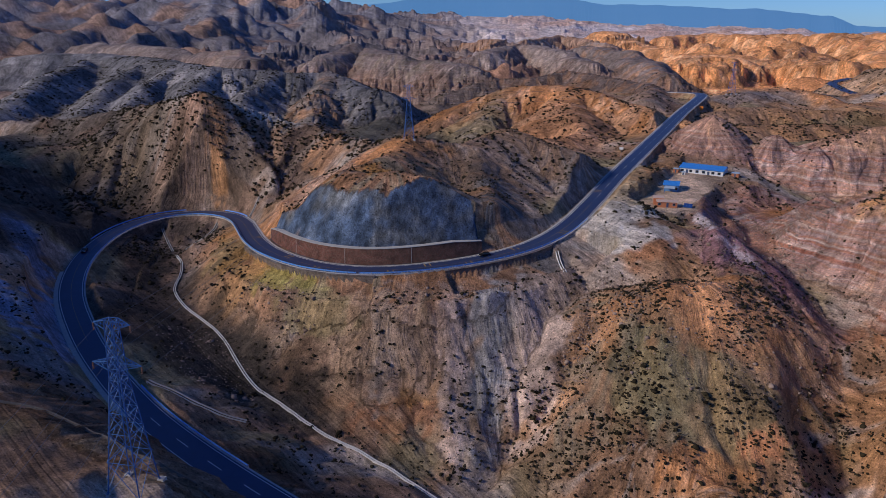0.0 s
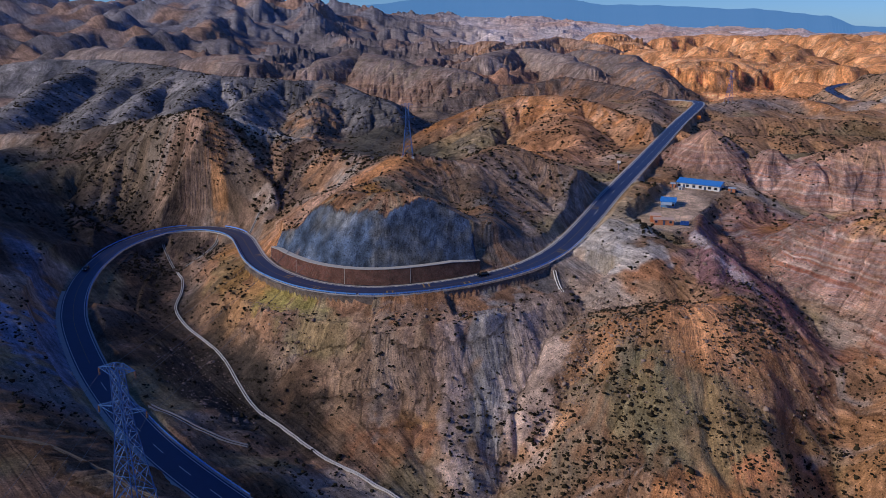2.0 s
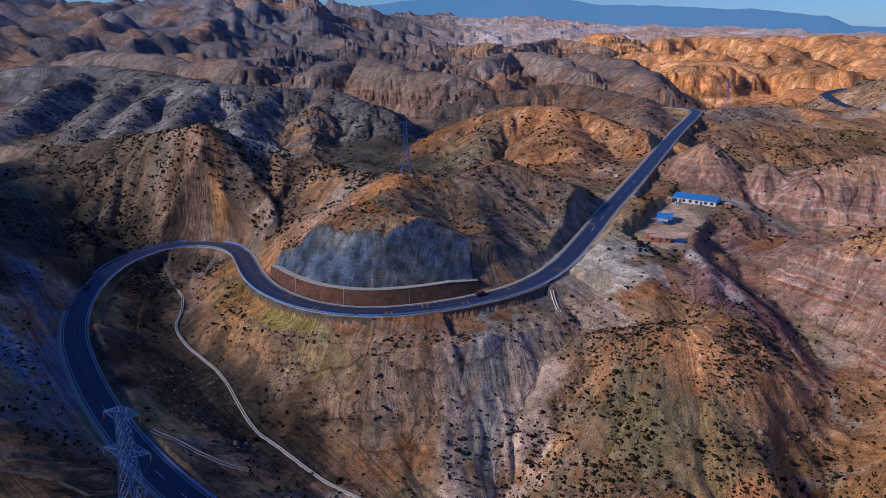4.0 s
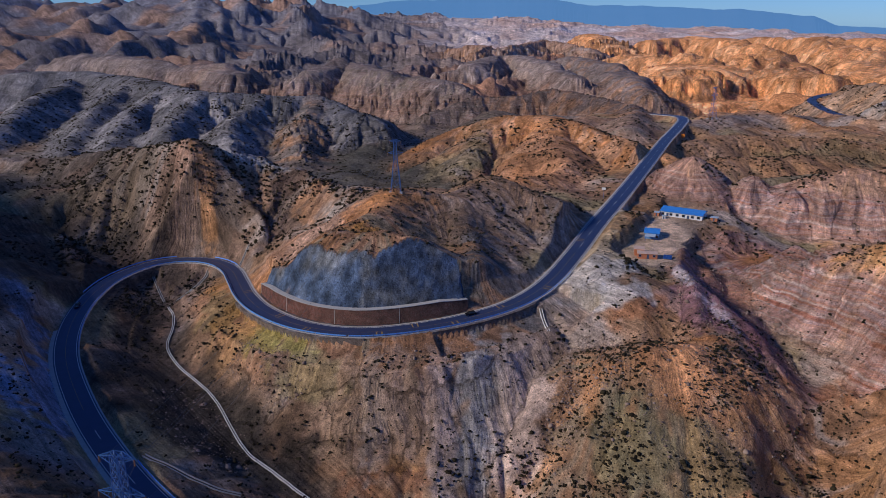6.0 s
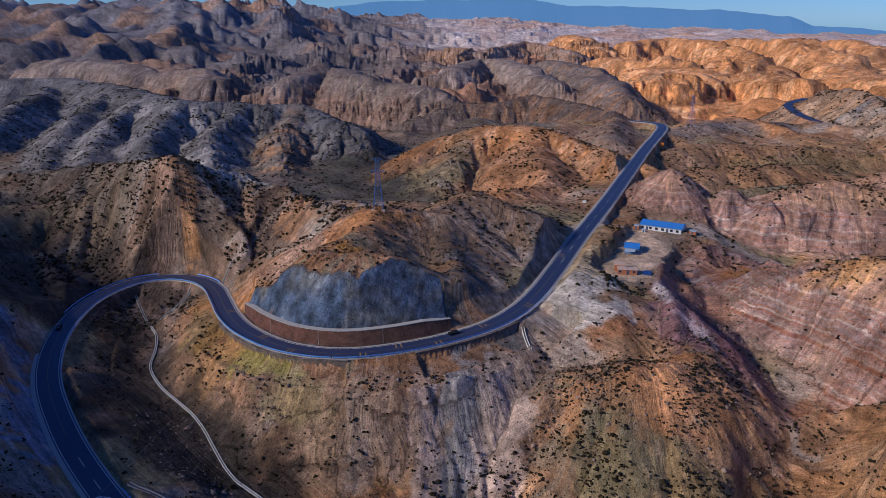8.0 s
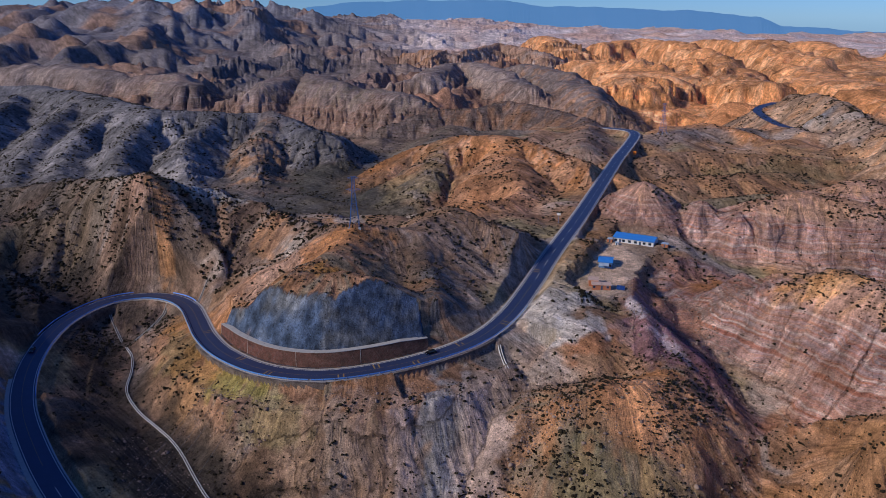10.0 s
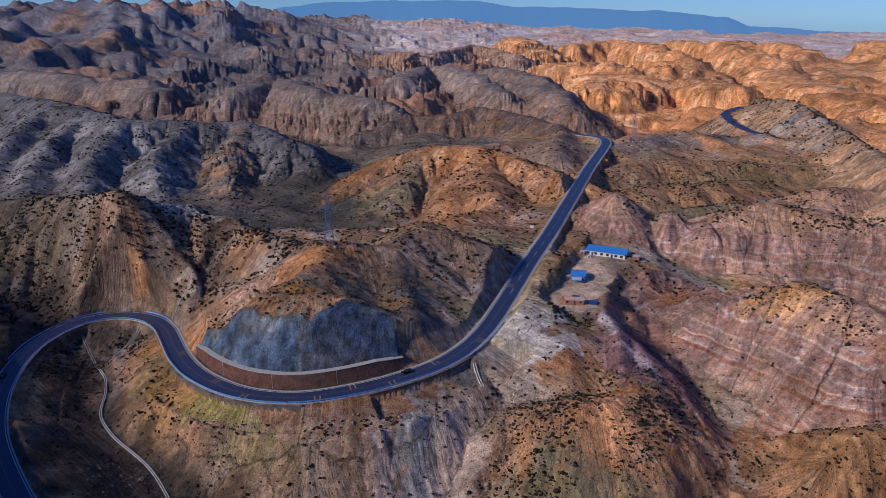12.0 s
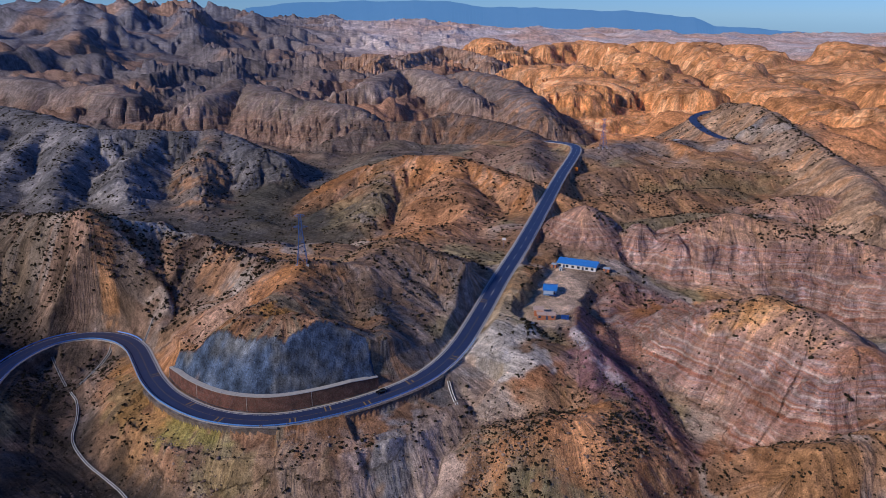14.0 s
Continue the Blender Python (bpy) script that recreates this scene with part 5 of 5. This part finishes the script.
def opening(parent, name, x, y, z, w, h, glass, frame_mat):
    win = panel_box(name, parent, x - w / 2, x + w / 2, y - 0.10, y + 0.02, z, z + h, frame_mat)
    panel_box("pane", win, x - w / 2 + 0.08, x + w / 2 - 0.08, y - 0.125, y - 0.104, z + 0.08, z + h - 0.08, glass, "dark glass pane")
    return win


def farmhouse():
    root = tagged(new("farmhouse"), "long white-walled farmhouse with a bright blue sheet roof", "house")
    root.matrix_world = pose(132.5, 369.5, 57.2, 0, 0, -34)
    L, D, H = 21.5, 9.0, 3.0
    bm = bmesh.new()
    vs = [(-L / 2, -D / 2, -0.8), (L / 2, -D / 2, -0.8), (L / 2, D / 2, -0.8), (-L / 2, D / 2, -0.8), (-L / 2, -D / 2, H), (L / 2, -D / 2, H), (L / 2, D / 2, H), (-L / 2, D / 2, H), (-L / 2, 1.4, H + 1.3), (L / 2, 1.4, H + 1.3)]
    b = [bm.verts.new(v) for v in vs]
    for f in ((0, 1, 5, 4), (2, 3, 7, 6), (1, 2, 6, 9, 5), (3, 0, 4, 8, 7), (4, 5, 9, 8), (6, 7, 8, 9), (3, 2, 1, 0)):
        bm.faces.new([b[i] for i in f])
    part("wall", bm, WALL_WHITE, root)
    sheet_roof(root, -L / 2 - 0.4, L / 2 + 0.4, -D / 2 - 0.6, D / 2 + 0.5, H + 0.02, H + 0.05, ROOF, "bright blue corrugated sheet roof", 1.4, H + 1.45)
    for x in (-9.4, -5.2, -2.0, 1.2, 5.8, 8.8):
        opening(root, "window", x, -D / 2, 0.9, 1.5, 1.3, GLASS, FRAME_BLUE)
    for x in (-7.0, 3.6):
        d = panel_box("door", root, x - 0.55, x + 0.55, -D / 2 - 0.08, -D / 2 + 0.02, -0.2, 2.1, DOOR, "dark blue door")
        panel_box("handle", d, x + 0.36, x + 0.42, -D / 2 - 0.13, -D / 2 - 0.084, 0.9, 1.1, STEEL)
    panel_box("plinth", root, -L / 2 - 0.08, L / 2 + 0.08, -D / 2 - 0.06, D / 2 + 0.06, -1.2, -0.1, BRICK, "red-brown plinth")
    panel_box("eave_board", root, -L / 2 - 0.35, L / 2 + 0.35, -D / 2 - 0.62, -D / 2 - 0.5, H - 0.14, H - 0.08, ROOF)
    return root


def blue_shed():
    root = tagged(new("shed"), "small shed with blue sheet roof and walls beside a dirt yard", "shed")
    root.matrix_world = pose(106.5, 336.5, 55.6, 0, 0, -20) @ Matrix.Scale(1.18, 4)
    panel_box("wall", root, -2.7, 2.7, -2.6, 5.0, -0.6, 2.7, SHED_WALL)
    sheet_roof(root, -3.1, 3.1, -3.0, 5.4, 2.72, 2.75, ROOF, "bright blue corrugated roof", 1.6, 3.7)
    sheet_roof(root, -2.4, 1.6, -5.4, -2.7, 2.0, 2.5, PALE_SHEET, "pale blue lean-to canopy")
    for x in (-2.2, 1.4):
        panel_box("canopy_post", root, x - 0.05, x + 0.05, -5.2, -5.1, -0.6, 1.95, STEEL)
    opening(root, "window", 2.0, -2.6, 0.9, 1.0, 1.0, GLASS, FRAME_BLUE)
    return root


def brick_house():
    root = tagged(new("brick_house"), "low orange-brick house with flat beige roofs at the yard's edge", "house")
    root.matrix_world = pose(95.5, 308.5, 55.2, 0, 0, -12)
    w = panel_box("wall", root, -3.4, 4.9, -2.4, 1.4, -1.0, 2.1, BRICK)
    panel_box("roof", root, -3.7, 0.7, -2.7, 1.7, 2.104, 2.35, ROOF_BEIGE, "flat beige clay roof")
    panel_box("roof", root, 0.8, 5.2, -2.7, 1.7, 2.104, 2.3, ROOF_BEIGE, "flat beige clay roof")
    panel_box("wall", root, -4.6, -0.4, 1.72, 6.4, -1.0, 2.7, BRICK)
    panel_box("roof", root, -4.9, -0.1, 1.74, 6.7, 2.704, 2.95, ROOF_BEIGE, "flat beige clay roof")
    for x in (-2.5, 3.5):
        opening(root, "window", x, -2.4, 0.7, 1.1, 1.0, GLASS, FRAME_BLUE)
    panel_box("door", root, 0.4, 1.3, -2.48, -2.38, -0.2, 1.8, DOOR, "dark blue door")
    return root


farmhouse()
blue_shed()
brick_house()


def on_ground(px, py, dz=0.0):
    return ground_z(px, py) + dz


def solar_panel():
    root = tagged(new("solar_panel"), "tilted dark blue solar panel on a steel stand", "solar panel")
    root.matrix_world = pose(104.5, 305.5, on_ground(104.5, 305.5), 0, 0, -25)
    bm = bmesh.new()
    box(bm, -1.8, 1.8, -1.3, 1.3, -0.04, 0.04, Matrix.Translation((0, 0, 1.0)) @ Matrix.Rotation(radians(28), 4, "X"))
    part("frame", bm, STEEL, root)
    for i in range(3):
        bm = bmesh.new()
        box(bm, -1.72 + i * 1.17, -0.62 + i * 1.17, -1.22, 1.22, 0.045, 0.07, Matrix.Translation((0, 0, 1.0)) @ Matrix.Rotation(radians(28), 4, "X"))
        part("cell_panel", bm, SOLAR, root)
    for x in (-1.5, 1.5):
        for yy, hh in ((-0.9, 0.5), (0.9, 1.4)):
            panel_box("leg", root, x - 0.04, x + 0.04, yy - 0.04, yy + 0.04, -0.4, hh, STEEL)


solar_panel()


def outhouse(x, y, turn, w, d, h, mat, label):
    root = tagged(new("outhouse"), label, "hut")
    root.matrix_world = pose(x, y, on_ground(x, y), 0, 0, turn)
    panel_box("wall", root, -w / 2, w / 2, -d / 2, d / 2, -0.5, h, mat)
    sheet_roof(root, -w / 2 - 0.2, w / 2 + 0.2, -d / 2 - 0.2, d / 2 + 0.2, h + 0.02, h + 0.25, PALE_SHEET, "pale sheet roof")
    panel_box("door", root, -0.35, 0.35, -d / 2 - 0.06, -d / 2 + 0.02, 0, min(1.7, h - 0.2), DOOR)


outhouse(119.2, 371.5, -30, 2.6, 2.2, 1.9, BRICK, "small brick outhouse with a pale roof")
outhouse(121.3, 366.0, -30, 1.6, 1.4, 1.3, WALL_WHITE, "small white hut in the yard")
outhouse(145.0, 359.5, -34, 3.4, 2.4, 1.6, BRICK, "low brick pen beside the farmhouse")
outhouse(409, 822, 10, 9, 7, 3.6, PALE_SHEET, "distant small pale blue building by the road")

# ---- roadside signs ----
def road_board(x, y, tall, w, h, turn, face, label):
    root = tagged(new("road_sign"), label, "sign")
    root.matrix_world = pose(x, y, on_ground(x, y), 0, 0, turn)
    bm = bmesh.new()
    bmesh.ops.create_cone(bm, segments=10, radius1=0.09, radius2=0.07, depth=tall + 0.6, cap_ends=True, matrix=Matrix.Translation((0, 0, tall / 2 - 0.3)))
    part("pole", bm, STEEL, root)
    panel_box("board", root, -w / 2, w / 2, -0.14, -0.10, tall - h, tall, face)
    panel_box("bracket", root, -w / 2 + 0.1, w / 2 - 0.1, -0.096, -0.05, tall - h * 0.6, tall - h * 0.5, STEEL)


road_board(107.5 - 8.2, 406 + 2.0, 6.5, 2.2, 1.5, -20, WALL_WHITE, "white board on a steel pole beside the road")
i = road_index(198, 594)
road_board(ROAD[i, 0] + SIDE[i, 0] * 7, ROAD[i, 1] + SIDE[i, 1] * 7, 3.2, 4.2, 3.0, -20, SIGN_ORANGE, "orange warning sign on a pole beside the road")


# ---- cars ----
def car(i, lane, paint, label):
    p, sd = ROAD[i], SIDE[i]
    head = math.degrees(math.atan2(-sd[0], sd[1]) if False else math.atan2(sd[1], sd[0])) + (90 if lane > 0 else -90)
    root = tagged(new("car"), label, "car", group="cars on the road")
    root.matrix_world = pose(p[0] + sd[0] * 1.9 * lane, p[1] + sd[1] * 1.9 * lane, p[2] + 0.03, 0, 0, head)
    bm = bmesh.new()
    prof = [(-2.2, 0.35), (-2.25, 0.8), (-2.1, 1.0), (1.0, 1.02), (2.1, 0.86), (2.25, 0.6), (2.2, 0.32)]
    loops = []
    for yy, inset in ((-0.9, 0.06), (-0.82, 0.0), (0.82, 0.0), (0.9, 0.06)):
        loops.append([bm.verts.new((x * (1 - inset * 0.4), yy, z - (0.05 if inset else 0) * (z > 0.5))) for x, z in prof])
    for a, b in zip(loops[:-1], loops[1:]):
        for k in range(len(prof)):
            bm.faces.new((a[k], a[(k + 1) % len(prof)], b[(k + 1) % len(prof)], b[k]))
    bm.faces.new(loops[0][::-1])
    bm.faces.new(loops[-1])
    bmesh.ops.recalc_face_normals(bm, faces=bm.faces)
    part("body", bm, paint, root)
    bm = bmesh.new()
    lo = [bm.verts.new(v) for v in ((-2.0, -0.78, 1.0), (1.05, -0.78, 1.0), (1.05, 0.78, 1.0), (-2.0, 0.78, 1.0))]
    hi = [bm.verts.new(v) for v in ((-1.7, -0.62, 1.48), (0.25, -0.62, 1.5), (0.25, 0.62, 1.5), (-1.7, 0.62, 1.48))]
    for k in range(4):
        bm.faces.new((lo[k], lo[(k + 1) % 4], hi[(k + 1) % 4], hi[k]))
    bm.faces.new(hi)
    bmesh.ops.recalc_face_normals(bm, faces=bm.faces)
    part("cabin_glass", bm, GLASS, root, "dark tinted windows")
    panel_box("roof_panel", root, -1.68, 0.22, -0.6, 0.6, 1.5, 1.54, paint)
    for sx in (-1.4, 1.4):
        for sy in (-0.82, 0.82):
            bm = bmesh.new()
            bmesh.ops.create_cone(bm, segments=16, radius1=0.34, radius2=0.34, depth=0.22, cap_ends=True, matrix=Matrix.Translation((sx, sy, 0.34)) @ Matrix.Rotation(radians(90), 4, "X"))
            wh = part("wheel", bm, TYRE, root, "black tyre")
            bm = bmesh.new()
            bmesh.ops.create_cone(bm, segments=12, radius1=0.2, radius2=0.18, depth=0.03, cap_ends=True, matrix=Matrix.Translation((sx, sy * 1.15, 0.34)) @ Matrix.Rotation(radians(90), 4, "X"))
            part("rim", bm, STEEL, wh)
    for sy in (-0.62, 0.62):
        panel_box("headlight", root, 2.12, 2.26, sy - 0.18, sy + 0.18, 0.66, 0.8, WALL_WHITE)
        panel_box("tail_light", root, -2.27, -2.2, sy - 0.16, sy + 0.16, 0.7, 0.85, LAMP_RED)


car(road_index(-153.5, 303), -1, CAR_DARK, "dark grey car driving round the bend")
car(road_index(16, 263), -1, CAR_BLACK, "black car driving past the retaining wall")

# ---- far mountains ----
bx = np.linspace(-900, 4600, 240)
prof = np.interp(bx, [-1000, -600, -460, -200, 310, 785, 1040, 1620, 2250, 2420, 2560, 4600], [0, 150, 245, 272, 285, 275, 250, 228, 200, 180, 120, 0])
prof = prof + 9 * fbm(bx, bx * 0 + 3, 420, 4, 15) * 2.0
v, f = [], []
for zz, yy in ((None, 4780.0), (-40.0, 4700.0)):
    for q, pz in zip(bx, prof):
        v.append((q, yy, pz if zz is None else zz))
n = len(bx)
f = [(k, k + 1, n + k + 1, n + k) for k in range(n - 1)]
# the range glows blue to stand for the haze in front of it
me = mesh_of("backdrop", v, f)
me.materials.append(HAZE_BLUE)
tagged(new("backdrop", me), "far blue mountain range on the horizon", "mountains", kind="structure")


# ---- shrubs and loose stones ----
def scatter(name, mat, places, sizes, squash, rough, label, category, seed, lobes=1):
    rng = np.random.default_rng(seed)
    bm = bmesh.new()
    bmesh.ops.create_icosphere(bm, subdivisions=1, radius=1)
    base = np.array([v.co for v in bm.verts])
    tris = np.array([[v.index for v in f.verts] for f in bm.faces])
    bm.free()
    if lobes > 1:
        places, sizes = np.repeat(places, lobes, 0), np.repeat(sizes, lobes)
        shift = rng.normal(0, 0.55, places.shape) * sizes[:, None]
        shift[:, 2] *= 0.35
        places, sizes = places + shift, sizes * rng.uniform(0.4, 0.8, len(sizes))
    n, k = len(places), len(base)
    jit = 1 + rough * (rng.random((n, k, 1)) - 0.5)
    ang = rng.random(n) * 6.283
    rot = np.stack([np.stack([np.cos(ang), -np.sin(ang)], 1), np.stack([np.sin(ang), np.cos(ang)], 1)], 1)
    pts = base[None] * jit
    stretch = np.stack([0.75 + 0.6 * rng.random(n), 0.75 + 0.6 * rng.random(n), squash * (0.8 + 0.5 * rng.random(n))], 1)
    pts = pts * stretch[:, None, :]
    pts[:, :, :2] = np.einsum("nij,nkj->nki", rot, pts[:, :, :2])
    pts = pts * sizes[:, None, None] + places[:, None, :]
    faces = (tris[None] + (np.arange(n) * k)[:, None, None]).reshape(-1, 3)
    me = bpy.data.meshes.new(name)
    me.vertices.add(n * k)
    me.vertices.foreach_set("co", pts.astype(np.float32).ravel())
    me.loops.add(faces.size)
    me.loops.foreach_set("vertex_index", faces.astype(np.int32).ravel())
    me.polygons.add(len(faces))
    me.polygons.foreach_set("loop_start", (np.arange(len(faces)) * 3).astype(np.int32))
    me.update()
    me.materials.append(mat)
    return tagged(new(name, me), label, category, kind="stuff")


def sow(rng, n, x0, x1, y0, y1, power=1.0):
    x, y = rng.uniform(x0, x1, n), rng.uniform(y0, y1, n)
    h, _, sh, st, _ = height(x, y)
    clump = 0.5 + 0.9 * fbm(x, y, 22, 2, 201)
    d, i = near_line(x, y, ROAD, 14)
    keep = (rng.random(n) < np.clip(sh * clump, 0, 1) * power) & (d > 8)
    return np.stack([x, y, h], 1)[keep]


rng = np.random.default_rng(5)
near_sh = sow(rng, 52000, -170, 200, 150, 330, 0.8)
thicket = np.vstack([sow(rng, 900, 114, 127, 333, 352, 4.0), sow(rng, 700, 82, 100, 288, 302, 4.0)])
mid_sh = sow(rng, 60000, -260, 330, 330, 560, 0.9)
far_sh = sow(rng, 70000, -480, 580, 540, 940, 0.7)
scatter("shrubs", SHRUB, np.vstack([near_sh, thicket, mid_sh]), np.minimum(np.r_[rng.lognormal(-0.68, 0.36, len(near_sh)), rng.lognormal(-0.5, 0.3, len(thicket)), rng.lognormal(-0.32, 0.38, len(mid_sh))], 1.25), 0.7, 0.9, "small dark desert shrubs dotted over the slopes", "shrubs", 3, 2)
scatter("shrubs", SHRUB, far_sh, np.minimum(rng.lognormal(-0.3, 0.35, len(far_sh)), 1.4), 0.6, 0.7, "dark scattered shrubs on distant grey hills", "shrubs", 4)


def stones(rng, n, cx, cy, rx, ry, turn):
    a, r = rng.random(n) * 6.283, np.sqrt(rng.random(n))
    u, w = np.cos(a) * r * rx, np.sin(a) * r * ry
    c, sn = math.cos(radians(turn)), math.sin(radians(turn))
    x, y = cx + u * c - w * sn, cy + u * sn + w * c
    return np.stack([x, y, height(x, y)[0]], 1)


heaps = np.vstack([stones(rng, 900, 134, 282, 11, 42, 0), stones(rng, 500, 150, 300, 14, 14, 0), stones(rng, 400, 48, 226, 4, 18, -8), stones(rng, 700, 44, 222, 6, 24, -12), stones(rng, 350, 60, 226, 6, 8, 0), stones(rng, 800, 140, 292, 30, 22, 30), stones(rng, 500, 108, 268, 10, 22, 0), stones(rng, 500, 60, 246, 12, 8, 0),
                   stones(rng, 500, 10, 243, 40, 5, 4), stones(rng, 500, -60, 246, 20, 8, -40), stones(rng, 500, -80, 225, 30, 12, -50), stones(rng, 500, 30, 330, 40, 30, 0), stones(rng, 900, 90, 215, 40, 22, 0), stones(rng, 600, 180, 220, 40, 20, 0)])
d, i = near_line(heaps[:, 0], heaps[:, 1], ROAD, 14)
heaps = heaps[d > 8]
scatter("stones", STONE, heaps, rng.lognormal(-1.75, 0.55, len(heaps)), 0.7, 0.9, "loose pale stones fallen in the gullies", "stones", 6)
